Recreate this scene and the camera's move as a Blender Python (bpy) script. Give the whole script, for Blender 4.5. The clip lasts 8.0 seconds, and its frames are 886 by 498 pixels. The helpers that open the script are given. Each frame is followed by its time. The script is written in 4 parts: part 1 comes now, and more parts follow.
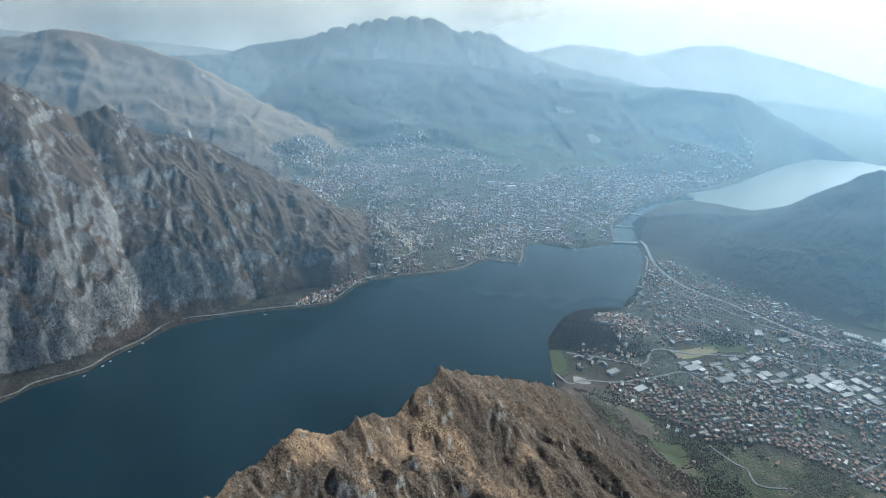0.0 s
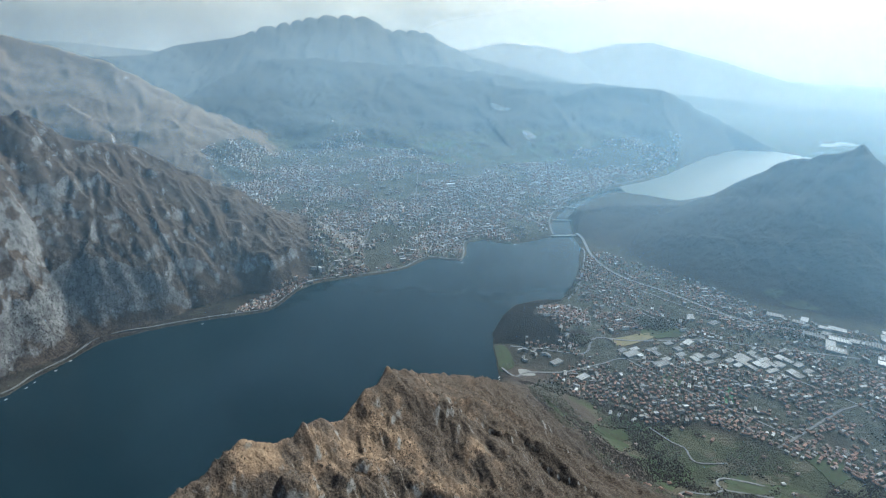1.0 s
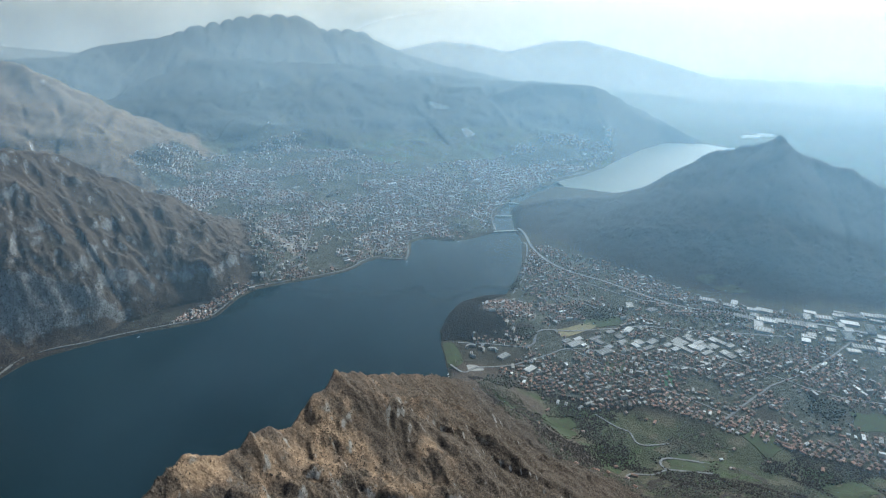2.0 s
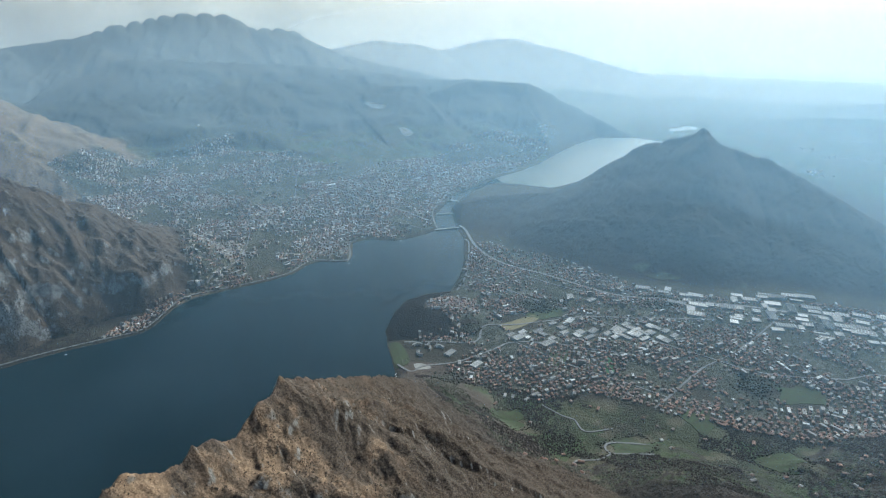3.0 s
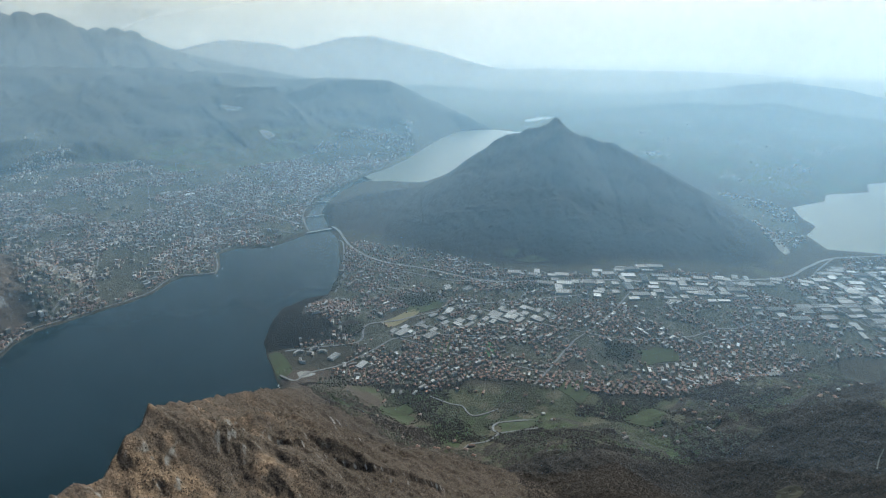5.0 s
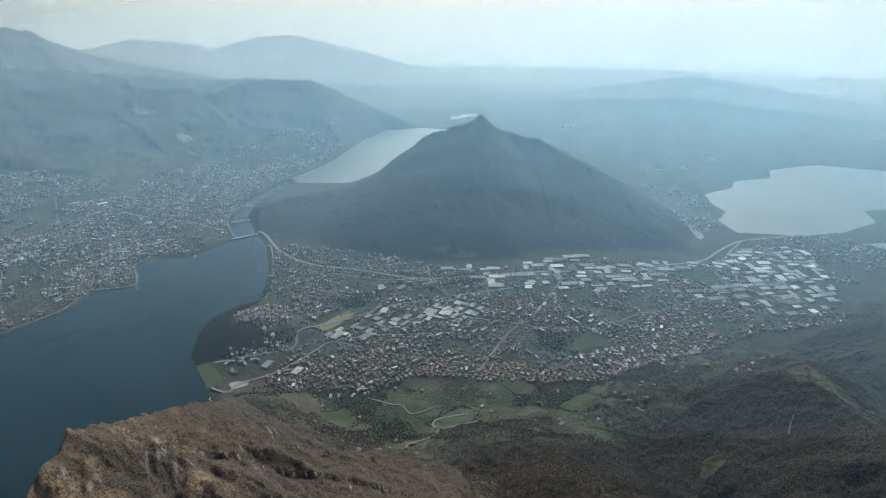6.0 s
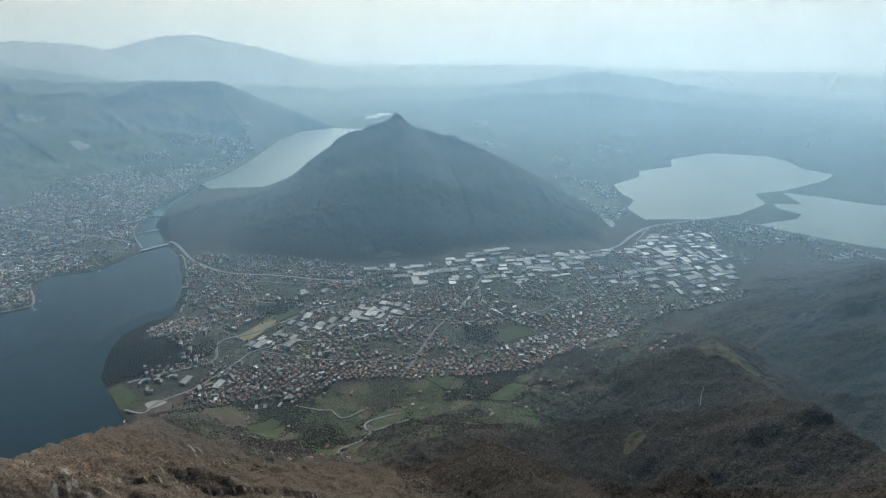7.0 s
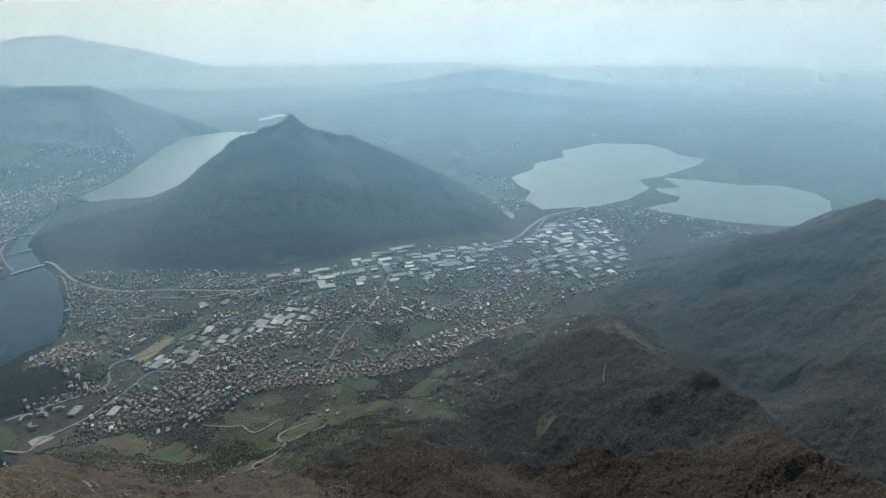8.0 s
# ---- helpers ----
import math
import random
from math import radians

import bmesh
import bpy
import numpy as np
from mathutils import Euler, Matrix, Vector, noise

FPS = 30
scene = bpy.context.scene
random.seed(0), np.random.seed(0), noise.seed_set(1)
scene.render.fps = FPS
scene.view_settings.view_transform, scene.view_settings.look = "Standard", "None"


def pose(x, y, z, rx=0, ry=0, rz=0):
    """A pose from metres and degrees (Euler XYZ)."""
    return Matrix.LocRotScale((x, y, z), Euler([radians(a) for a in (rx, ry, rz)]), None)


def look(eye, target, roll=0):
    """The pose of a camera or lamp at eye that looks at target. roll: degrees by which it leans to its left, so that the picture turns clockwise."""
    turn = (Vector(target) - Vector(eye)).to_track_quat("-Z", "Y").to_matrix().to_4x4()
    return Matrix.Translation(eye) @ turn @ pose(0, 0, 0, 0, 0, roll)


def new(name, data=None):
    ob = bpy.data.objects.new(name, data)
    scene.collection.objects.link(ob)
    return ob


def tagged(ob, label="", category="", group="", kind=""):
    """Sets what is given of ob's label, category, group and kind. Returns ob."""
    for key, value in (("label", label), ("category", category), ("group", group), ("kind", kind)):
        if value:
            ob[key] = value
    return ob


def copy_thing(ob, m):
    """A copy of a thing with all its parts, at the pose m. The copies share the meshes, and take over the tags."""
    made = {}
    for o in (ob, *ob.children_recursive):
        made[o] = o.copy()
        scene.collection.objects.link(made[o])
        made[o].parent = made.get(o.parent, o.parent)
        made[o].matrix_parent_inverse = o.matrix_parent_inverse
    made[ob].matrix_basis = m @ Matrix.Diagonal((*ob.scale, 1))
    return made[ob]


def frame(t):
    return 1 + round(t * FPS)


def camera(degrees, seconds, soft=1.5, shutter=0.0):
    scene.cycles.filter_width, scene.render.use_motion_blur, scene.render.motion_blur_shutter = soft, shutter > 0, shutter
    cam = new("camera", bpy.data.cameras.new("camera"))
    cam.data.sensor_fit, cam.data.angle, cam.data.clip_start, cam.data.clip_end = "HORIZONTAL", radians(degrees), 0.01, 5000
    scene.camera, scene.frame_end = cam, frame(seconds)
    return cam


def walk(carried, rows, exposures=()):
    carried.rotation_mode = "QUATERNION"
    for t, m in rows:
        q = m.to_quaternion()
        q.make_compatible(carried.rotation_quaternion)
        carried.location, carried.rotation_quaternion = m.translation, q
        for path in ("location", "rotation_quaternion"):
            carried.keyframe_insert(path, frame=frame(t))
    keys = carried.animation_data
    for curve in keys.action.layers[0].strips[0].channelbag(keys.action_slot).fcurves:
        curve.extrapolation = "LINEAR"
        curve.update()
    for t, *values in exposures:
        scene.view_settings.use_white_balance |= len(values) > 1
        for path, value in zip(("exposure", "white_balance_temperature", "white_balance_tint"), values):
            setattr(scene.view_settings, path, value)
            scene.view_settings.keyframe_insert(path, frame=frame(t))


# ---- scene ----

# The valley is laid out in metres of the real place and built at a quarter of its size,
# so that the far ranges stay within the reach of the lens.
S = 0.25
EYE = 1500.0 * S

cam = camera(73.6, 8.0, soft=1.15)
PATH = [
    (0.0, -0.113, -21.197, 0.345), (0.5, -3.317, -21.222, 0.336), (1.0, -6.136, -21.267, 0.248),
    (1.5, -9.002, -21.309, 0.146), (3.0, -17.886, -21.455, -0.002), (3.5, -20.968, -21.515, -0.077),
    (4.0, -24.074, -21.576, -0.139), (4.5, -27.393, -21.639, -0.203), (6.0, -37.868, -21.882, -0.299),
    (6.5, -41.661, -21.968, -0.312), (7.0, -45.935, -22.055, -0.321), (7.5, -50.835, -22.159, -0.322),
    (8.0, -55.768, -22.265, -0.344)]
walk(cam, [(t, pose(0, 0, EYE - 0.16 * t) @ Matrix.Rotation(radians(y), 4, "Z") @ Matrix.Rotation(radians(90 + p), 4, "X")
            @ Matrix.Rotation(radians(r), 4, "Z")) for t, y, p, r in PATH], exposures=[(0.0, 0.40, 5680, 0), (1.5, 0.31, 5740, -0.5), (4.5, 0.05, 5930, 0), (8.0, -0.13, 6180, 1)])

# ---- light ----
SUN_AZ, SUN_EL = 50.0, 38.0
world = bpy.data.worlds.new("world")
scene.world = world
world.use_nodes = True
wn = world.node_tree.nodes
wl = world.node_tree.links
sky = wn.new("ShaderNodeTexSky")
sky.sky_type, sky.sun_disc = "NISHITA", False
sky.sun_elevation, sky.sun_rotation = radians(SUN_EL), radians(SUN_AZ)
sky.altitude, sky.air_density, sky.dust_density, sky.ozone_density = 0, 1.0, 3.0, 0.9
wl.new(sky.outputs[0], wn["Background"].inputs[0])
wn["Background"].inputs[1].default_value = 0.112
sun_data = bpy.data.lights.new("sun", "SUN")
sun_data.energy, sun_data.angle, sun_data.color = 5.0, radians(0.8), (1.0, 0.94, 0.85)
sun = new("sun", sun_data)
sun_way = Vector((math.sin(radians(SUN_AZ)) * math.cos(radians(SUN_EL)), math.cos(radians(SUN_AZ)) * math.cos(radians(SUN_EL)), math.sin(radians(SUN_EL))))
sun.matrix_world = look(sun_way * 600, (0, 0, 0))


# ---- materials ----
class Nodes:
    """Short hand for a node material."""

    def __init__(self, name):
        self.mat = bpy.data.materials.new(name)
        self.mat.use_nodes = True
        self.n, self.l = self.mat.node_tree.nodes, self.mat.node_tree.links
        self.bsdf = self.n["Principled BSDF"]

    def put(self, socket, value):
        if isinstance(value, bpy.types.NodeSocket):
            self.l.new(value, socket)
        else:
            socket.default_value = value

    def pos(self):
        return self.n.new("ShaderNodeNewGeometry").outputs["Position"]

    def up(self):
        x = self.n.new("ShaderNodeSeparateXYZ")
        self.l.new(self.n.new("ShaderNodeNewGeometry").outputs["Normal"], x.inputs[0])
        return x.outputs[2]

    def noise(self, metres, detail=5, rough=0.6, squash=(1, 1, 1), out=0):
        m = self.n.new("ShaderNodeMapping")
        m.inputs["Scale"].default_value = [q / (metres * S) for q in squash]
        self.l.new(self.pos(), m.inputs[0])
        t = self.n.new("ShaderNodeTexNoise")
        t.inputs["Scale"].default_value, t.inputs["Detail"].default_value, t.inputs["Roughness"].default_value = 1.0, detail, rough
        self.l.new(m.outputs[0], t.inputs[0])
        return t.outputs[out]

    def cells(self, metres, out="Color", feature="F1"):
        m = self.n.new("ShaderNodeMapping")
        m.inputs["Scale"].default_value = [1 / (metres * S)] * 2 + [0]
        self.l.new(self.pos(), m.inputs[0])
        t = self.n.new("ShaderNodeTexVoronoi")
        t.feature = feature
        t.inputs["Scale"].default_value = 1.0
        self.l.new(m.outputs[0], t.inputs[0])
        return t.outputs[out]

    def ramp(self, value, lo, hi):
        r = self.n.new("ShaderNodeMapRange")
        r.interpolation_type = "SMOOTHSTEP"
        self.put(r.inputs[0], value)
        r.inputs[1].default_value, r.inputs[2].default_value = lo, hi
        return r.outputs[0]

    def math(self, op, a, b=0.0):
        x = self.n.new("ShaderNodeMath")
        x.operation = op
        self.put(x.inputs[0], a), self.put(x.inputs[1], b)
        return x.outputs[0]

    def mix(self, fac, a, b, kind="MIX"):
        x = self.n.new("ShaderNodeMix")
        x.data_type, x.blend_type = "RGBA", kind
        self.put(x.inputs["Factor"], fac)
        for s, c in ((x.inputs[6], a), (x.inputs[7], b)):
            self.put(s, c if isinstance(c, bpy.types.NodeSocket) else (*c, 1))
        return x.outputs[2]

    def colours(self, value, stops):
        r = self.n.new("ShaderNodeValToRGB")
        self.put(r.inputs[0], value)
        e = r.color_ramp.elements
        while len(e) < len(stops):
            e.new(0.5)
        for el, (p, c) in zip(e, stops):
            el.position, el.color = p, (*c, 1)
        return r.outputs[0]

    def attr(self, name):
        a = self.n.new("ShaderNodeAttribute")
        a.attribute_name = name
        return a.outputs["Fac"]

    def bump(self, height, metres, strength=1.0):
        b = self.n.new("ShaderNodeBump")
        b.inputs["Strength"].default_value, b.inputs["Distance"].default_value = strength, metres * S
        self.l.new(height, b.inputs["Height"])
        self.l.new(b.outputs[0], self.bsdf.inputs["Normal"])

    def done(self, colour, rough=0.9, spec=0.3):
        self.put(self.bsdf.inputs["Base Color"], colour if isinstance(colour, bpy.types.NodeSocket) else (*colour, 1))
        self.put(self.bsdf.inputs["Roughness"], rough)
        self.bsdf.inputs["Specular IOR Level"].default_value = spec
        return self.mat


def terrain_material(name, woods_a, woods_b, rock, grass, rock_lo, rock_hi, grass_share, grain=60.0, grass_from=None):
    """Bare spring woods, pale limestone where it is steep, straw-coloured grass on the open backs, fields in the valley."""
    k = Nodes(name)
    big, mid, fine = k.noise(700), k.noise(grain * 2, 6), k.noise(grain / 5, 5, 0.7)
    woods = k.mix(k.ramp(k.math("ADD", k.math("MULTIPLY", mid, 0.5), k.math("MULTIPLY", k.noise(260, 5), 0.5)), 0.4, 0.6), woods_a, woods_b)
    woods = k.mix(k.ramp(k.noise(grain / 7, 4, 0.7), 0.42, 0.62), woods, [c * 0.66 for c in woods_a])
    straw = k.mix(k.ramp(k.noise(grain / 3, 6, 0.75), 0.38, 0.62), grass, [c * 0.42 for c in grass])
    open_land = k.ramp(k.math("ADD", k.math("MULTIPLY", mid, 0.6), k.math("MULTIPLY", big, 0.4)), 0.62 - 0.3 * grass_share, 0.72 - 0.3 * grass_share)
    if grass_from:
        zz = k.n.new("ShaderNodeSeparateXYZ")
        k.l.new(k.pos(), zz.inputs[0])
        zone = k.math("ADD", zz.outputs[2], k.math("MULTIPLY", k.math("SUBTRACT", k.noise(220, 4), 0.5), 420 * S))
        woods = k.mix(k.ramp(zone, (grass_from - 170) * S, (grass_from + 70) * S), [c * 0.52 for c in woods_a], woods)
        open_land = k.math("MULTIPLY", open_land, k.ramp(zone, (grass_from - 150) * S, (grass_from + 150) * S))
    tufts = k.ramp(k.noise(grain / 13, 3, 0.7), 0.40, 0.60)
    straw = k.mix(tufts, straw, [c * 0.5 for c in grass])
    woods = k.mix(tufts, [c * 1.15 for c in woods_b], woods)
    base = k.mix(open_land, woods, straw)
    field = k.mix(k.ramp(k.cells(150), 0.3, 0.6), (0.060, 0.076, 0.036), (0.092, 0.083, 0.056))
    field = k.mix(k.ramp(k.noise(90, 6), 0.47, 0.55), field, (0.055, 0.06, 0.035))
    base = k.mix(k.attr("field"), base, field)
    yards = k.mix(k.ramp(k.noise(35, 5, 0.7), 0.35, 0.65), (0.090, 0.086, 0.068), (0.044, 0.047, 0.033))
    yards = k.mix(k.ramp(k.noise(14, 3), 0.55, 0.7), yards, (0.17, 0.16, 0.145))
    base = k.mix(k.attr("urban"), base, yards)
    streak = k.noise(grain * 0.8, 7, 0.7, (1, 1, 0.6))
    stone = k.mix(k.ramp(streak, 0.35, 0.7), [c * 0.6 for c in rock], rock)
    stone = k.mix(k.ramp(k.noise(grain / 4, 6, 0.75, (1, 1, 0.5)), 0.46, 0.62), stone, [c * 0.45 for c in rock])
    steep = k.math("ADD", k.math("SUBTRACT", 1.0, k.up()), k.math("MULTIPLY", k.math("SUBTRACT", streak, 0.5), 0.5))
    base = k.mix(k.ramp(steep, rock_lo, rock_hi), base, stone)
    k.bump(k.math("ADD", mid, k.math("ADD", k.math("MULTIPLY", fine, 0.5), k.math("MULTIPLY", k.noise(grain / 14, 4, 0.7), 0.25))), grain / 5, 1.0)
    return k.done(base, 0.95, 0.15)


mat_ridge = terrain_material("ridge_ground", (0.058, 0.047, 0.039), (0.092, 0.071, 0.055), (0.25, 0.235, 0.215), (0.42, 0.285, 0.18), 0.46, 0.60, 0.46, 34, 920)
mat_cliff = terrain_material("cliff_rock", (0.060, 0.047, 0.038), (0.092, 0.070, 0.054), (0.27, 0.258, 0.245), (0.13, 0.098, 0.066), 0.53, 0.68, 0.25, 60)
mat_wood = terrain_material("wooded_slope", (0.026, 0.023, 0.020), (0.045, 0.036, 0.029), (0.22, 0.21, 0.20), (0.11, 0.095, 0.062), 0.6, 0.78, 0.05, 70)
mat_far = terrain_material("far_slope", (0.042, 0.045, 0.036), (0.066, 0.060, 0.046), (0.36, 0.35, 0.34), (0.15, 0.13, 0.08), 0.40, 0.6, 0.2, 160)
mat_brown = terrain_material("brown_slope", (0.11, 0.084, 0.062), (0.17, 0.126, 0.088), (0.40, 0.37, 0.34), (0.24, 0.175, 0.11), 0.42, 0.62, 0.35, 150)
mat_ground = terrain_material("valley_ground", (0.036, 0.034, 0.027), (0.056, 0.049, 0.037), (0.25, 0.24, 0.22), (0.12, 0.11, 0.065), 0.6, 0.8, 0.2, 70)


def water_material():
    k = Nodes("lake_water")
    k.bump(k.noise(9, 4, 0.6), 0.25, 0.35)
    calm = k.ramp(k.noise(420, 4, 0.6, (1, 0.35, 1)), 0.35, 0.65)
    wind = k.math("ADD", 0.13, k.math("MULTIPLY", calm, 0.12))
    tint = k.mix(k.ramp(k.noise(900, 3), 0.3, 0.7), (0.007, 0.018, 0.024), (0.010, 0.023, 0.030))
    k.bsdf.inputs["IOR"].default_value = 1.333
    return k.done(tint, wind, 0.2)


def pale_water_material(name, gloss):
    k = Nodes(name)
    k.bump(k.noise(7, 4, 0.6), 0.3, 0.4)
    # pale base colour stands in for the sky's reflection and haze on the water
    tint = k.mix(k.ramp(k.noise(600, 3), 0.3, 0.7), (0.10, 0.115, 0.095), (0.125, 0.14, 0.115))
    k.bsdf.inputs["IOR"].default_value = 1.333
    return k.done(tint, 0.3, gloss)


mat_water, mat_sky_pale, mat_river = water_material(), pale_water_material("sky_pale_lake_water", 0.5), pale_water_material("river_water", 0.2)


def plain(name, colour, rough=0.85, vary=0.25, metres=6):
    k = Nodes(name)
    n = k.noise(metres, 4)
    c = k.mix(k.ramp(n, 0.3, 0.7), [q * (1 - vary) for q in colour], [min(0.85, q * (1 + vary * 0.4)) for q in colour])
    return k.done(c, rough)


def island(name, stops, rough=0.85, metres=5):
    """A different tint for every loose piece of one mesh."""
    k = Nodes(name)
    r = k.n.new("ShaderNodeNewGeometry").outputs["Random Per Island"]
    c = k.mix(k.ramp(k.noise(metres, 4), 0.3, 0.7), (0.66, 0.66, 0.66), (1, 1, 1))
    return k.done(k.mix(1.0, k.colours(r, stops), c, "MULTIPLY"), rough)


mat_plaster = island("plaster", [(0.0, (0.33, 0.29, 0.24)), (0.4, (0.40, 0.36, 0.315)), (0.75, (0.30, 0.235, 0.18)), (0.92, (0.46, 0.44, 0.40)), (1.0, (0.70, 0.68, 0.65))])
mat_tiles = island("roof_tiles", [(0.0, (0.19, 0.115, 0.09)), (0.3, (0.27, 0.155, 0.112)), (0.55, (0.155, 0.122, 0.104)), (0.75, (0.34, 0.19, 0.135)), (0.9, (0.24, 0.225, 0.21)), (1.0, (0.62, 0.60, 0.56))])
mat_leaf = island("tree_crowns", [(0.0, (0.055, 0.062, 0.042)), (0.4, (0.078, 0.072, 0.052)), (0.8, (0.10, 0.086, 0.064)), (1.0, (0.06, 0.07, 0.043))])
mat_bare = island("bare_woods", [(0.0, (0.022, 0.019, 0.018)), (0.5, (0.031, 0.026, 0.022)), (0.9, (0.046, 0.035, 0.028)), (1.0, (0.024, 0.026, 0.020))], 0.95, 240)
mat_shrub = island("bare_shrubs", [(0.0, (0.045, 0.036, 0.028)), (0.5, (0.075, 0.055, 0.040)), (0.85, (0.13, 0.095, 0.062)), (1.0, (0.042, 0.044, 0.027))])
mat_metal_roof = island("flat_roofs", [(0.0, (0.13, 0.125, 0.12)), (0.4, (0.19, 0.185, 0.18)), (0.75, (0.27, 0.265, 0.255)), (0.95, (0.38, 0.375, 0.36)), (1.0, (0.6, 0.6, 0.58))], 0.75)
mat_road = plain("asphalt", (0.16, 0.156, 0.15), 0.85, 0.3, 12)

mat_track = plain("gravel_track", (0.13, 0.12, 0.10), 0.95, 0.4, 9)

# ---- the lie of the land ----
LAKE_MAIN = [(-3300, 1500), (-2300, 1780), (-1840, 2070), (-1770, 2180), (-1610, 2300), (-1560, 2430), (-1480, 2560), (-1410, 2720),
             (-1240, 2810), (-1020, 2890), (-820, 2940), (-650, 2980), (-590, 3050), (-510, 3230), (-420, 3330), (-220, 3390),
             (-10, 3440), (140, 3500), (250, 3620), (330, 3660), (510, 3600), (560, 3700), (600, 3930), (720, 3980), (810, 3920),
             (930, 3880), (1120, 3940), (1240, 4010)]
WEST_SHORE = [(1400, 4010), (1370, 3750), (1260, 3440), (1135, 3160), (1000, 2970), (880, 2980), (720, 2930), (625, 2800), (535, 2620),
              (510, 2460), (505, 2340), (500, 2215), (380, 2010), (200, 1780), (-50, 1560), (-500, 1300), (-1200, 1000), (-2500, 500), (-3300, 300)]
RIVER = [(1240, 4010), (1330, 4320), (1450, 4530), (1650, 4840), (1880, 5010), (2140, 5200), (2240, 5280), (2240, 5140), (2100, 5090), (1880, 4930), (1650, 4680),
         (1510, 4460), (1460, 4260), (1400, 4010)]
LAKE_SOUTH = [(2220, 5280), (2640, 5500), (2950, 5720), (3270, 6020), (3780, 6470), (4350, 6830), (4780, 6700), (5000, 6300), (4700, 5800),
              (4200, 5400), (3360, 5070), (3040, 4950), (2630, 4810), (2420, 4990), (2210, 5140)]
LAKE_WEST = [(4770, 2470), (5160, 2430), (5370, 2530), (5760, 2370), (6040, 2520), (6610, 2320), (6860, 1810), (6730, 1590), (6520, 1410),
             (6470, 1130), (6180, 1140), (5810, 1240), (5590, 1310), (5310, 1460), (5100, 1300), (4670, 1360), (4400, 1490), (4070, 1830),
             (4220, 2050), (4460, 2120), (4560, 2280)]
LAKE_EAST = [(5510, 1290), (5590, 1030), (5620, 710), (5800, 370), (5710, 110), (5510, -20), (5190, -40), (4760, 110), (4650, 240),
             (4560, 530), (4530, 760), (4510, 1000), (4530, 1170), (4850, 1000), (4990, 1010), (5030, 1180), (5120, 1250), (5280, 1080)]
POND = [(5560, 6960), (5720, 7120), (5900, 7100), (6020, 7240), (6200, 7090), (6080, 7010), (6260, 6930), (5990, 6900), (5900, 6960), (5700, 6900)]
WATERS = [(LAKE_MAIN + WEST_SHORE, 0), (RIVER, 0), (LAKE_SOUTH, 0), (LAKE_WEST, 26), (LAKE_EAST, 26), (POND, 0)]

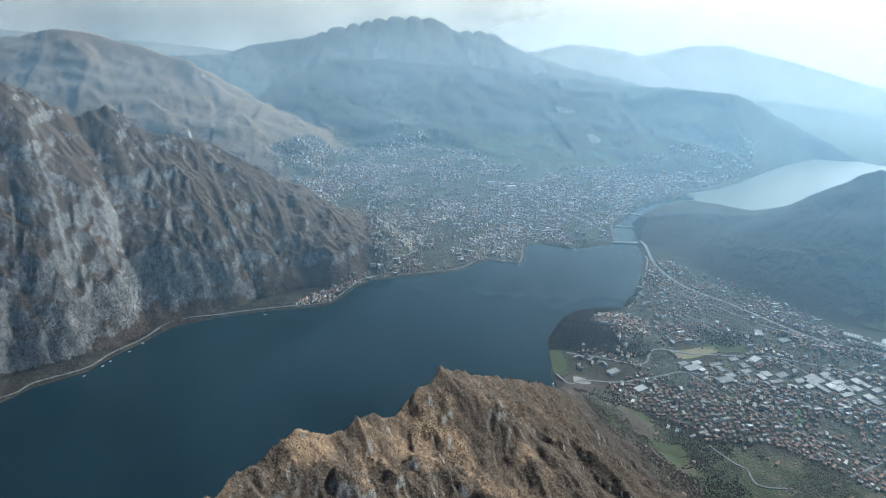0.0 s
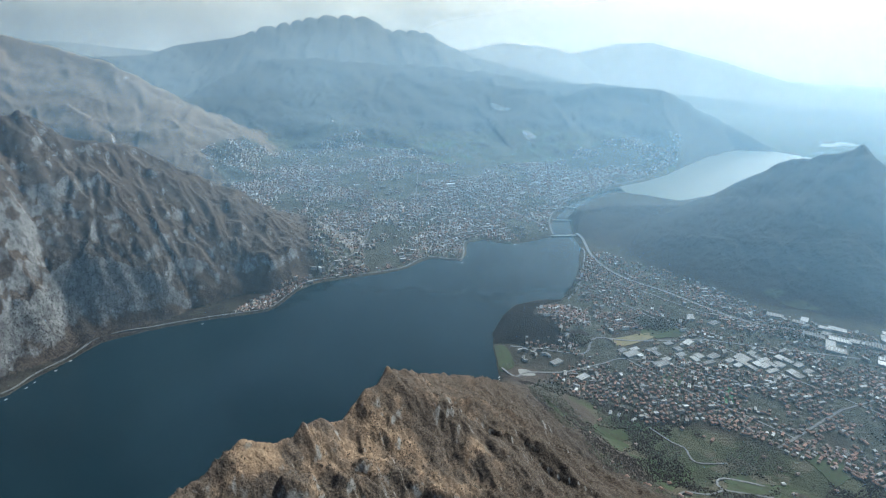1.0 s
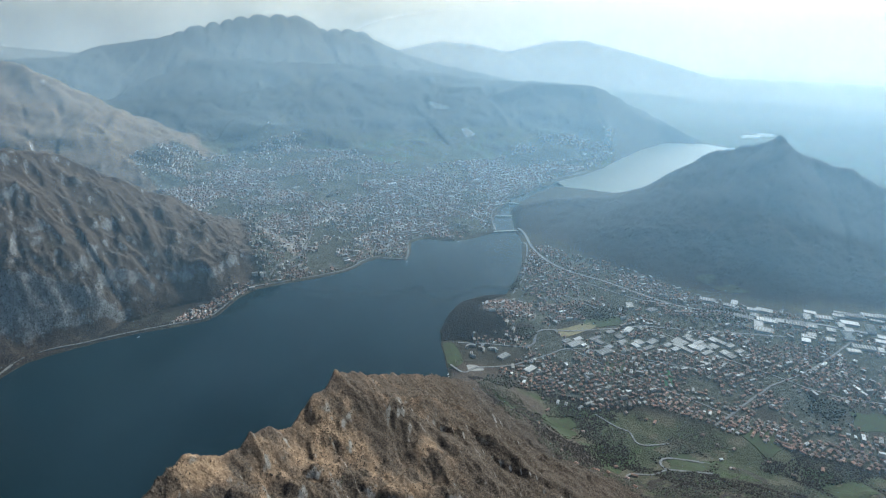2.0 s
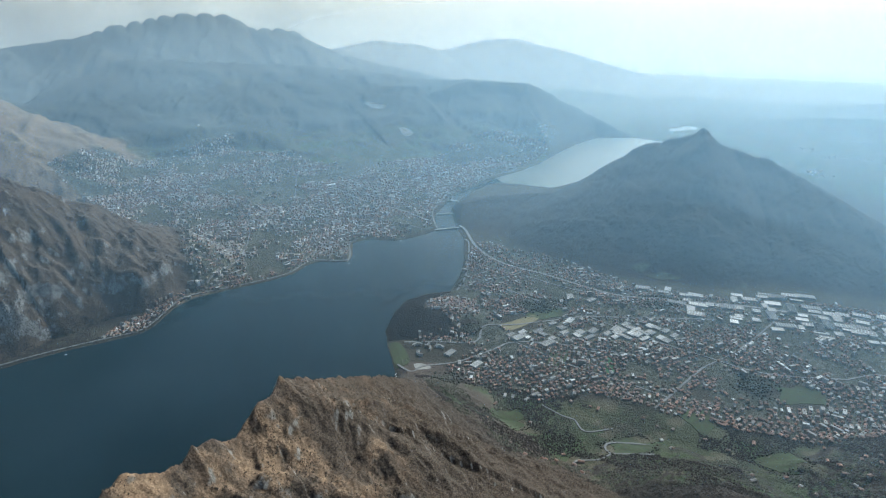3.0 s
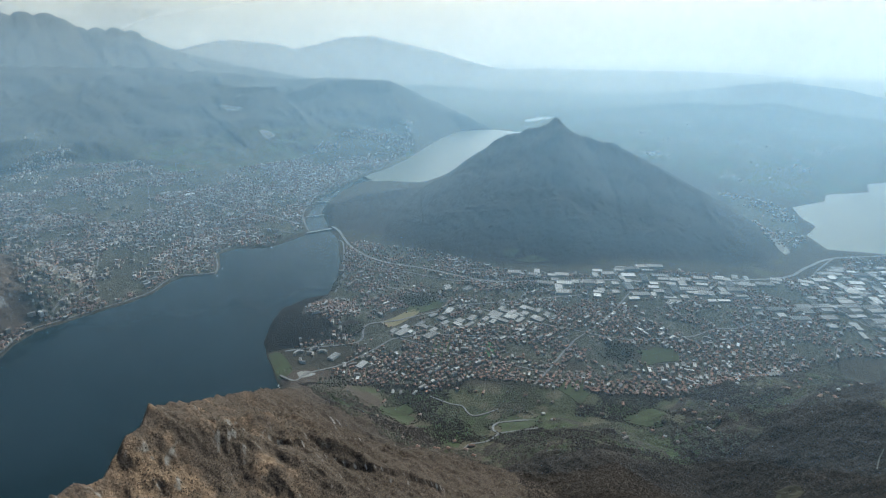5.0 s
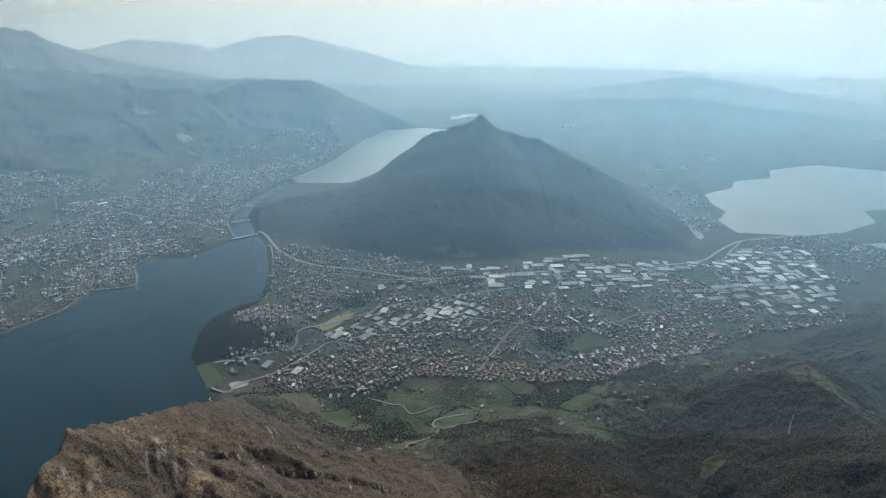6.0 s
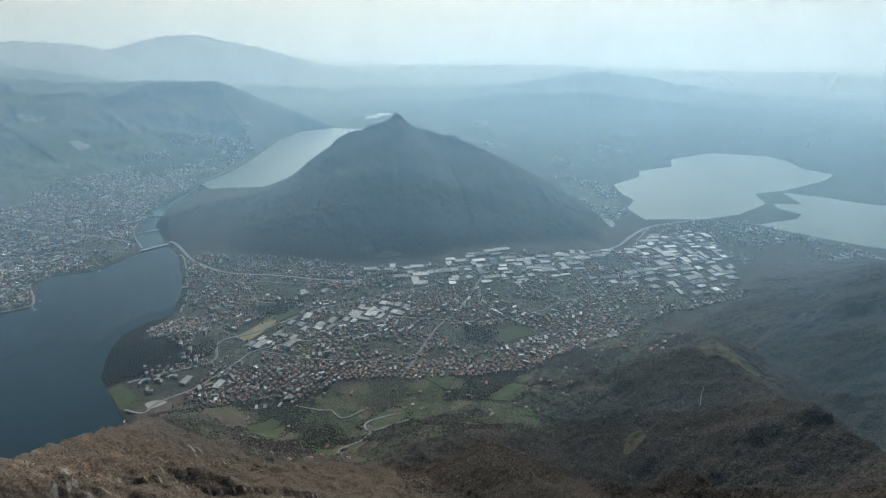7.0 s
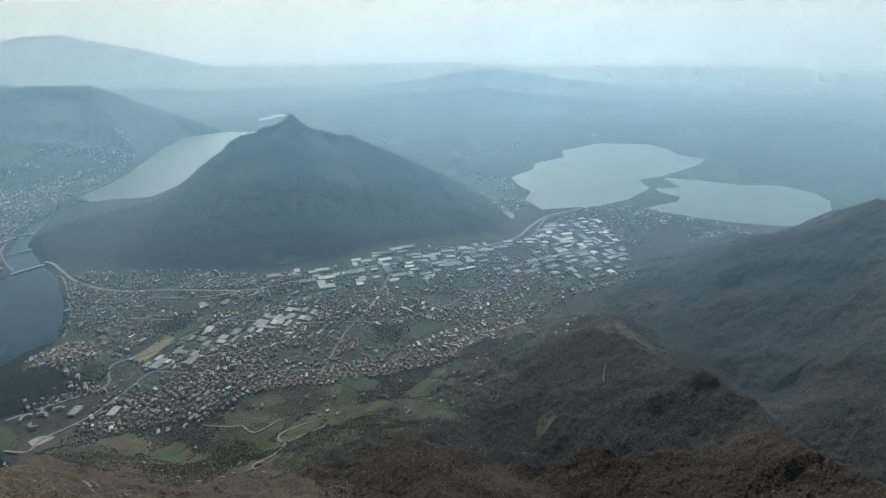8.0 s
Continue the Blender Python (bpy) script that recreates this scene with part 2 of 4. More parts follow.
# crest lines: x, y, height, reach to the left and to the right of the way they run; then fall-off and roughness
CRESTS = {
    "near_ridge": ([(-600, -900, 1150, 900, 1200), (-340, 150, 1080, 800, 1100), (-225, 435, 1066, 700, 1150), (-202, 495, 1054, 690, 1200), (-172, 533, 1062, 690, 1250), (-163, 553, 1062, 690, 1250),
                   (-138, 576, 1040, 690, 1250), (-118, 595, 1034, 690, 1300), (-84, 634, 1022, 690, 1350), (-57, 653, 1009, 690, 1350), (-30, 694, 1018, 690, 1400), (-10, 715, 1017, 690, 1400),
                   (8, 750, 1014, 690, 1400), (64, 833, 955, 720, 1350), (162, 1037, 805, 700, 950), (340, 1440, 510, 600, 620), (480, 1830, 230, 380, 420), (540, 2050, 60, 250, 300)], 1.2, 24, 110, 0.3),
    "spur": ([(0, -700, 1000, 900, 900), (480, 150, 760, 800, 800), (820, 560, 540, 800, 800), (1080, 900, 320, 700, 700), (1300, 1180, 90, 500, 500)], 1.2, 22, 230, 0.5),
    "outcrop": ([(300, -900, 1000, 900, 900), (900, -500, 760, 800, 800), (1225, -245, 610, 800, 700), (1316, -80, 573, 800, 620), (1470, 47, 545, 760, 560), (1568, 190, 535, 760, 600), (1660, 330, 475, 800, 700),
                 (1840, 545, 440, 800, 800), (2000, 600, 400, 700, 700), (2250, 760, 190, 500, 500)], 0.95, 12, 200, 0.45),
    "west_flank": ([(2000, -1800, 1150, 1500, 1500), (2600, -900, 1000, 1500, 1300), (2990, -200, 740, 1300, 1100), (3300, -50, 580, 1050, 900), (3600, 80, 390, 900, 700), (4050, 280, 120, 600, 400)], 1.15, 48, 300, 0.6),
    "cliffs": ([(-3300, 1900, 1150, 1200, 560), (-2600, 2400, 1260, 1000, 560), (-2050, 2840, 1235, 1000, 540), (-1960, 2960, 1130, 1000, 540), (-1890, 3070, 1030, 900, 540), (-1760, 3140, 1075, 900, 530),
                (-1580, 3240, 920, 900, 520), (-1360, 3440, 820, 900, 500), (-1000, 3610, 550, 900, 480), (-880, 3600, 430, 850, 420), (-720, 3620, 250, 620, 340), (-540, 3600, 70, 400, 220)], 0.80, 92, 270, 0.5),
    "brown_range": ([(-6500, 5000, 1300, 2000, 2000), (-4320, 6130, 1320, 2000, 2000), (-3810, 6230, 1390, 2000, 2000), (-3560, 6260, 1370, 2000, 1900), (-3000, 6330, 1210, 2000, 1800),
                   (-2640, 6380, 1100, 1900, 1700), (-2390, 6260, 920, 1800, 1500), (-2190, 6120, 710, 1500, 1300), (-1700, 5900, 250, 900, 900)], 1.1, 95, 520, 0.5),
    "saw": ([(-5200, 9700, 900, 3000, 2600), (-3450, 9920, 970, 3000, 2600), (-3030, 10050, 1100, 3000, 2600), (-2210, 10060, 1230, 3000, 2600), (-1670, 10160, 1400, 3000, 2600), (-1220, 10230, 1490, 3000, 2600),
             (-590, 10280, 1550, 3000, 2600), (-180, 10300, 1520, 3000, 2600), (150, 10300, 1330, 3000, 2600), (700, 10280, 1330, 3000, 2600), (1380, 10410, 990, 3000, 2600)], 1.25, 150, 520, 0.55),
    "foothill": ([(-3200, 7300, 500, 1200, 1200), (-2370, 7640, 620, 1500, 1700), (-1490, 8470, 1000, 1500, 2300), (-650, 8480, 990, 1500, 2500), (880, 8250, 900, 1500, 2600), (2300, 7870, 730, 1500, 2100),
                  (2880, 7460, 730, 1500, 1600), (3650, 7020, 705, 1300, 1100), (4000, 6980, 380, 900, 800), (4350, 7100, 120, 700, 500)], 1.15, 80, 520, 0.5),
    "far_range": ([(1380, 10410, 900, 2500, 2000), (1580, 11900, 920, 2500, 2500), (2500, 12250, 1070, 2500, 2500), (3310, 12360, 990, 2500, 2500), (3680, 12470, 920, 2500, 2500), (3960, 12590, 820, 2500, 2500),
                 (4950, 12560, 1030, 2500, 2500), (5610, 12280, 1060, 2500, 2500), (6080, 12050, 920, 2500, 2500), (6780, 11670, 740, 2500, 2500), (7430, 11270, 520, 2300, 2300), (8300, 10700, 200, 2000, 2000)], 1.3, 50, 600, 0.5),
    "lone_mountain": ([(1500, 4330, 80, 300, 300), (1810, 4300, 140, 420, 560), (2230, 4100, 190, 450, 800), (2480, 3900, 235, 430, 900), (2590, 3780, 335, 450, 1000), (2640, 3700, 480, 520, 1100), (2740, 3630, 615, 700, 1150),
               (2870, 3470, 695, 900, 1180), (2990, 3370, 775, 1000, 1180), (3060, 3300, 700, 1000, 1150), (3140, 3220, 640, 1000, 1100), (3280, 3080, 600, 1000, 1050), (3380, 2900, 530, 950, 1000),
               (3470, 2710, 440, 800, 850), (3540, 2530, 350, 650, 750), (3450, 2250, 220, 450, 520), (3330, 2010, 60, 250, 250)], 1.05, 26, 240, 0.5),
    "low_hills": ([(6840, 6590, 60, 1500, 1500), (7810, 6240, 240, 2500, 2000), (8780, 5760, 450, 2500, 2500), (9080, 5270, 520, 2500, 2500), (9480, 4510, 450, 2500, 2500), (9680, 4080, 360, 2500, 2500), (10000, 3210, 200, 2500, 2500)], 1.3, 26, 700, 0.4),
    "cape": ([(590, 2690, 22, 150, 150), (643, 2745, 44, 150, 200), (759, 2700, 66, 200, 230), (878, 2640, 62, 240, 200), (984, 2562, 42, 230, 150)], 0.62, 5, 90, 0.2),
    "north_range": ([(-9500, 10200, 1330, 3000, 2600), (-8040, 10840, 1370, 3000, 2600), (-7340, 11330, 1230, 3000, 2600), (-6610, 11770, 1140, 3000, 2600), (-5650, 12260, 1070, 3000, 2600), (-4200, 12400, 900, 3000, 2600)], 1.3, 80, 600, 0.5),
    "hinterland": ([(-1500, -2500, 1100, 3000, 3000), (2500, -2600, 1000, 2000, 2000)], 1.2, 50, 500, 0.4),
}


def lattice(ix, iy, seed):
    h = (ix * 374761393 + iy * 668265263 + seed * 974634777) & 0x7FFFFFFF
    h = ((h ^ (h >> 13)) * 1274126177) & 0x7FFFFFFF
    return ((h ^ (h >> 16)) & 0xFFFF) / 65535.0


def value_noise(x, y, seed=0):
    ix, iy = np.floor(x).astype(np.int64), np.floor(y).astype(np.int64)
    fx, fy = x - ix, y - iy
    fx, fy = fx * fx * fx * (fx * (fx * 6 - 15) + 10), fy * fy * fy * (fy * (fy * 6 - 15) + 10)
    a, b = lattice(ix, iy, seed), lattice(ix + 1, iy, seed)
    c, d = lattice(ix, iy + 1, seed), lattice(ix + 1, iy + 1, seed)
    return (a + (b - a) * fx) * (1 - fy) + (c + (d - c) * fx) * fy


def fbm(x, y, octaves=5, seed=0):
    out, amp, tot = 0, 1.0, 0
    for o in range(octaves):
        out, tot = out + amp * value_noise(x, y, seed + o), tot + amp
        x, y, amp = 1.93 * x + 3.1 * o + 0.37 * y, 1.93 * y - 0.37 * x, amp * 0.52
    return out / tot * 2 - 1


def ridged(x, y, octaves=5, seed=0):
    out, amp, tot = 0, 1.0, 0
    for o in range(octaves):
        out, tot = out + amp * (1 - np.abs(2 * value_noise(x, y, seed + o) - 1)), tot + amp
        x, y, amp = 2.03 * x + 1.7 * o + 0.4 * y, 2.03 * y - 0.4 * x, amp * 0.5
    return out / tot


def shore_distance(x, y, poly):
    """Metres to the outline, negative inside."""
    best, inside = np.full(x.shape, 1e9), np.zeros(x.shape, bool)
    for (ax, ay), (bx, by) in zip(poly, poly[1:] + poly[:1]):
        dx, dy = bx - ax, by - ay
        u = np.clip(((x - ax) * dx + (y - ay) * dy) / (dx * dx + dy * dy), 0, 1)
        best = np.minimum(best, (x - ax - u * dx) ** 2 + (y - ay - u * dy) ** 2)
        cross = (ay > y) != (by > y)
        inside ^= cross & (x < (bx - ax) * (y - ay) / ((by - ay) or 1e-9) + ax)
    return np.where(inside, -1, 1) * np.sqrt(best)


def crest_height(x, y, pts, power, rough, size, spurs, seed):
    """Slopes falling from a crest line, broken into side ridges and crags; also the way along the crest and off it."""
    top, along, off = np.full(x.shape, -50.0), np.zeros(x.shape), np.zeros(x.shape)
    run = 0.0
    for (ax, ay, az, al, ar), (bx, by, bz, bl, br) in zip(pts, pts[1:]):
        dx, dy = bx - ax, by - ay
        length = math.hypot(dx, dy)
        u = np.clip(((x - ax) * dx + (y - ay) * dy) / length ** 2, 0, 1)
        d = np.hypot(x - ax - u * dx, y - ay - u * dy)
        side = 0.5 + 0.5 * np.clip((dx * (y - ay) - dy * (x - ax)) / (length * np.maximum(d, 1.0)), -1, 1)
        reach = (al + (bl - al) * u) * side + (ar + (br - ar) * u) * (1 - side)
        z = az + (bz - az) * u
        fall = np.clip(1 - d / reach, 0, 1)
        h = np.where(fall > 0, z * fall ** power, -50.0)
        along, off = np.where(h > top, run + u * length, along), np.where(h > top, d, off)
        top = np.maximum(top, h)
        run += length
    lift = np.clip(top / 220, 0, 1) * np.clip(off / (0.45 * size), 0.22, 1)
    bend, sway = fbm(x / size / 1.6, y / size / 1.6, 4, seed + 40), fbm(x / size / 3.5, y / size / 3.5, 3, seed + 45)
    gully = ridged(along / (size * 2.1) + 1.3 * sway + 0.35 * bend, off / (size * 3.2) + 0.9 * sway, 3, seed + 60)
    shape = (1 - spurs) * (ridged(x / size + 0.8 * bend, y / size - 0.8 * bend, 7, seed) - 0.6) + spurs * (gully - 0.62)
    return top + lift * rough * 2.4 * shape, along, off


# knobs on the near ridge: x, y, height, radius; steep towards the lake
KNOBS = [(-105, 540, 17, 30), (-150, 452, 15, 40), (-122, 462, 12, 32), (-200, 440, 9, 36), (-60, 560, 7, 34), (0, 520, 9, 28), (66, 618, 10, 36), (70, 556, 9, 28), (-93, 620, 6, 30), (-28, 690, 7, 24),
         (110, 690, 8, 40), (150, 560, 8, 46), (190, 790, 9, 46), (60, 470, 8, 34)]
DOMES = [(1850, 530, 14, 150), (2670, 3665, 24, 70), (2740, 3600, 14, 60), (2840, 3510, 16, 70), (2990, 3370, 14, 45), (3150, 3210, 14, 80), (3290, 3070, 16, 90), (1562, 186, 20, 55), (1500, 90, 8, 90)]
WOODED = [i for i, n in enumerate(CRESTS) if n in ("near_ridge", "spur", "outcrop", "west_flank", "lone_mountain", "cape")]


NEAR, CLIFF = (list(CRESTS).index(n) for n in ("near_ridge", "cliffs"))


def land(x, y):
    """Height above the big lake, which crest it belongs to (-1: the valley floor), and the distance to the nearest shore."""
    warp_x, warp_y = 26 * fbm(x / 160, y / 160, 3, 5), 26 * fbm(x / 160, y / 160, 3, 9)
    shore, level, total = np.full(x.shape, 1e9), np.zeros(x.shape), np.zeros(x.shape)
    for poly, z in WATERS:
        d = shore_distance(x + 0.35 * warp_x, y + 0.35 * warp_y, poly)
        near = 1 / np.maximum(d, 2.0) ** 2
        level, total = level + z * near, total + near
        shore = np.minimum(shore, d)
    level = level / total
    floor = level + 3 + np.clip(shore, 0, 1200) * 0.028 + np.clip(shore / 400, 0, 1) * 7 * fbm(x / 420, y / 420, 4, 3)
    floor = floor + np.clip((shore - 300) / 2500, 0, 1) * 55 * (0.6 + fbm(x / 1500, y / 1500, 4, 8)) + np.clip((y - 4000) / 2500, 0, 1) * np.clip((2500 - x) / 2500, 0, 1) * 90
    best, who = floor.copy(), np.full(x.shape, -1)
    for i, (name, (pts, power, rough, size, spurs)) in enumerate(CRESTS.items()):
        far = max(max(q[3], q[4]) for q in pts) + 120
        px, py = [q[0] for q in pts], [q[1] for q in pts]
        near = (x > min(px) - far) & (x < max(px) + far) & (y > min(py) - far) & (y < max(py) + far)
        if not near.any():
            continue
        bend = 0.9 if name == "cliffs" else 1.6 if name in ("spur", "outcrop", "west_flank") else 0.4
        h, along, off = crest_height(x[near] + bend * warp_x[near], y[near] + bend * warp_y[near], pts, power, rough, size, spurs, 11 * i + 1)
        if name == "saw":
            tooth = np.abs(np.sin(math.pi * along / 260 + 1.8 * fbm(along / 600, along * 0 + 3.0, 3, 31)))
            h = h + np.clip((h - 1150) / 200, 0, 1) * np.clip(1 - off / 420, 0, 1) * 75 * (tooth ** 0.6 - 0.75)
        if name in ("cliffs", "brown_range", "foothill"):
            tall = {"cliffs": 120.0, "brown_range": 190.0, "foothill": 260.0}[name]
            bed = h / tall + 1.5 * fbm(x[near] / tall / 4, y[near] / tall / 4, 4, 33)
            bed = bed - np.floor(bed)
            h = h + np.clip((h - 60) / 120, 0, 1) * (0.1 if name == "cliffs" else 0.2) * tall * (np.clip((bed - 0.45) / 0.3, 0, 1) - bed)
        low, was = best[near], who[near]
        who[near] = np.where(h > low, i, was)
        k = np.clip(0.5 + 0.5 * (h - low) / 25, 0, 1)
        best[near] = np.where(h > -40, low * (1 - k) + h * k + 25 * k * (1 - k), low)
    ridge = who == NEAR
    for kx, ky, kh, kr in KNOBS:
        lake = (kx - x) * 0.75 + (y - ky) * 0.66
        cross = (x - kx) * 0.66 + (y - ky) * 0.75
        d = np.hypot(np.where(lake > 0, lake * 2.6, lake), cross + 11 * fbm(x / 16, y / 16, 4, 77)) / kr
        best = best + ridge * kh * np.clip(1 - d * d, 0, 1) ** 0.7
    for kx, ky, kh, kr in DOMES:
        d = np.hypot(np.where(x > kx, (x - kx) * 0.6, (x - kx) * 1.5), y - ky + 12 * fbm(x / 40, y / 40, 3, 78)) / kr
        best = best + kh * np.clip(1 - d * d, 0, 1) ** 0.8
    beds = (0.83 * x + 0.55 * y) / 52 + 0.9 * fbm(x / 80, y / 80, 4, 71) + best / 90
    part_bed = beds - np.floor(beds)
    step = part_bed - np.clip((part_bed - 0.84) / 0.16, 0, 1)
    rocky = np.clip((fbm(x / 130, y / 130, 3, 73) + 0.25) * 2.5, 0, 1) * np.clip((best - 450) / 300, 0, 1)
    best = best + ridge * rocky * (15 * step + 4 * (ridged(x / 20, y / 20, 5, 79) - 0.6))
    best = best + np.isin(who, [CLIFF]) * np.clip((best - 60) / 150, 0, 1) * 40 * (ridged(x / 62 + 0.5 * fbm(x / 40, y / 40, 2, 83), y / 62, 5, 81) - 0.62)
    canopy = np.isin(who, WOODED) * np.clip((best - 60) / 60, 0, 1)
    best = best + canopy * (5 * fbm(x / 24, y / 24, 2, 61) + 3 * fbm(x / 9, y / 9, 2, 67))
    bank = np.where(who == CLIFF, np.clip(shore / 170, 0, 1) ** 1.4, np.clip(shore / 40, 0, 1))
    best = np.where(shore > 0, np.minimum(level + 1.5 + (np.maximum(best, level + 2) - level - 1.5) * bank, level + 2 + shore * np.where(np.isin(who, [NEAR, CLIFF]), 6.0, 0.95)), level - 12 * np.clip(-shore / 15, 0, 1))
    who = np.where(shore <= 8, -1, who)
    return best, who, shore


TOWN_WEST = [(590, 2490), (920, 2320), (700, 2180), (800, 2000), (1000, 1800), (1230, 1780), (1400, 1590), (1590, 1380), (1840, 1200), (2250, 1060), (2650, 1030), (3090, 780), (3370, 930), (3540, 1170),
             (4050, 1630), (3360, 1620), (2850, 2040), (2370, 2290), (2050, 2630), (1770, 3200), (1500, 3650), (1390, 3650), (1130, 3150), (1010, 2940), (900, 2890), (820, 2760), (940, 2650), (850, 2560)]
TOWN_EAST = [(-600, 3080), (-450, 3420), (-520, 3990), (-1020, 4600), (-1219, 5108), (-1665, 5652), (-1303, 6244), (-1097, 6217), (-915, 6681), (-563, 7108), (-250, 6900), (-143, 6487), (352, 6394), (682, 5997),
             (1270, 6012), (1885, 6109), (2524, 6500), (3460, 6530), (3210, 6050), (2150, 5240), (1360, 4480), (1220, 4030), (930, 3900), (720, 4000), (590, 3960), (500, 3620), (330, 3680), (-10, 3470), (-420, 3350)]
CAPE_TOWN = [(770, 2690), (800, 2790), (870, 2880), (1000, 2880), (1090, 2753), (1050, 2600), (983, 2517), (900, 2500), (850, 2580)]
TOWN_SOUTH = [(4620, 3170), (4700, 2500), (4300, 2120), (3960, 1900), (3700, 2050), (4510, 2960)]
WORKS = [(2050, 2600), (2440, 2330), (2840, 2150), (2930, 1900), (3410, 1640), (4000, 1600), (4070, 1370), (3450, 960), (3190, 870), (2850, 1090), (2750, 1600), (2400, 1850), (2040, 2200)]
OPEN = [((2000, 1480), 95), ((1890, 1585), 80), ((1215, 2465), 105), ((1370, 2500), 75), ((560, 2420), 90), ((1530, 2270), 40), ((950, 2500), 60), ((1640, 1620), 50), ((1380, 2620), 80), ((2300, 1900), 40)]
HILLSIDE = [(560, 2150), (1000, 1900), (1400, 1650), (1800, 1250), (2250, 1080), (2650, 1040), (2300, 800), (1800, 700), (1300, 900), (900, 1150), (500, 1500)]
NAMES = list(CRESTS)


def ground_mesh(name, xs, ys, zs, quads, norms, field, urban, material):
    used = np.unique(quads)
    remap = np.zeros(len(xs), np.int64)
    remap[used] = np.arange(len(used))
    me = bpy.data.meshes.new(name)
    me.vertices.add(len(used))
    co = np.stack([xs[used], ys[used], zs[used]], 1) * S
    me.vertices.foreach_set("co", co.ravel())
    me.loops.add(quads.size)
    me.loops.foreach_set("vertex_index", remap[quads].ravel())
    me.polygons.add(len(quads))
    me.polygons.foreach_set("loop_start", np.arange(0, quads.size, 4))
    me.update(calc_edges=True)
    a = me.attributes.new("field", "FLOAT", "POINT")
    a.data.foreach_set("value", field[used].astype(np.float32))
    a = me.attributes.new("urban", "FLOAT", "POINT")
    a.data.foreach_set("value", urban[used].astype(np.float32))
    me.normals_split_custom_set_from_vertices(norms[used])
    me.materials.append(material)
    return new(name, me)


def build_ground():
    fine = np.arange(-47, 104, 0.155)
    azimuths = np.radians(np.concatenate([fine, np.arange(106.5, 311, 3.0)]))
    radii = np.concatenate([np.linspace(1, 330, 16), np.geomspace(345, 1590, 280), np.geomspace(1597, 2380, 100), np.linspace(2388, 4000, 230), np.geomspace(4020, 7950, 150), np.geomspace(8000, 19700, 130)])
    A, Rr = np.meshgrid(azimuths, radii, indexing="ij")
    x, y = Rr * np.sin(A) - 9, Rr * np.cos(A) - 14
    z, who, shore = land(x, y)
    na, nr = x.shape
    # normals from the neighbours on the sheet
    P = np.stack([x, y, z], 2)
    da = np.roll(P, -1, 0) - np.roll(P, 1, 0)
    dr = np.empty_like(P)
    dr[:, 1:-1], dr[:, 0], dr[:, -1] = P[:, 2:] - P[:, :-2], P[:, 1] - P[:, 0], P[:, -1] - P[:, -2]
    nrm = np.cross(dr, da)
    nrm *= np.sign(nrm[..., 2:3])
    nrm /= np.linalg.norm(nrm, axis=2, keepdims=True)
    i, j = np.meshgrid(np.arange(na), np.arange(nr - 1), indexing="ij")
    i2 = (i + 1) % na
    quads = np.stack([i * nr + j, i2 * nr + j, i2 * nr + j + 1, i * nr + j + 1], 2).reshape(-1, 4)
    owner = who[:, :-1].reshape(-1)
    open_country = np.clip(-shore_distance(x, y, HILLSIDE) / 60, 0, 1)
    open_country = np.maximum(open_country, np.clip((x - 4700) / 500, 0, 1) * np.clip((7500 - y) / 1500, 0, 1))
    open_country = np.maximum(open_country, np.clip((y - 5200) / 600, 0, 1) * np.clip((x + 1500) / 500, 0, 1))
    flat = open_country * np.clip(1 - (z - 220) / 180, 0, 1) * np.clip((nrm[..., 2] - 0.88) / 0.06, 0, 1)
    built = np.zeros(x.shape)
    for zone in (TOWN_WEST, TOWN_EAST, TOWN_SOUTH):
        built = np.maximum(built, np.clip(-shore_distance(x, y, zone) / 50, 0, 1))
    for (cx, cy), rad in OPEN:
        built *= np.clip((np.hypot(x - cx, y - cy) - rad + 15) / 20, 0, 1)
    us = built.ravel()
    xs, ys, zs, ns, fs = x.ravel(), y.ravel(), z.ravel(), nrm.reshape(-1, 3), flat.ravel()
    looks = {
        "near_ridge": (mat_ridge, "steep mountain ridge with straw-coloured grass and grey rock above the lake"),
        "spur": (mat_wood, "hillside of bare brown woods above the town"),
        "outcrop": (mat_wood, "wooded spur with a grey rock outcrop"),
        "west_flank": (mat_wood, "dark wooded mountain flank above the small lakes"),
        "cliffs": (mat_cliff, "grey limestone cliffs rising from the lake shore"),
        "brown_range": (mat_brown, "hazy brown mountain range behind the cliffs"),
        "saw": (mat_far, "jagged hazy mountain with a saw-toothed crest"),
        "foothill": (mat_far, "wooded foothill below the jagged mountain"),
        "far_range": (mat_far, "pale distant mountain range in haze"),
        "lone_mountain": (mat_wood, "dark wooded mountain standing alone beside the town"),
        "low_hills": (mat_far, "low hazy hills beyond the small lakes"),
        "cape": (mat_wood, "low wooded hill on the lake shore"),
        "north_range": (mat_far, "pale far mountain range fading into haze"),
        "hinterland": (mat_wood, "wooded mountains closing the valley"),
    }
    ground = ground_mesh("ground", xs, ys, zs, quads[owner == -1], ns, fs, us, mat_ground)
    tagged(ground, "valley floor with green fields and brown woods", "ground", kind="structure")
    for k, name in enumerate(NAMES):
        pick = quads[owner == k]
        if len(pick):
            mat, label = looks[name]
            tagged(ground_mesh("hill" if name == "cape" else "mountain", xs, ys, zs, pick, ns, fs, us, mat), label, "mountain")


build_ground()


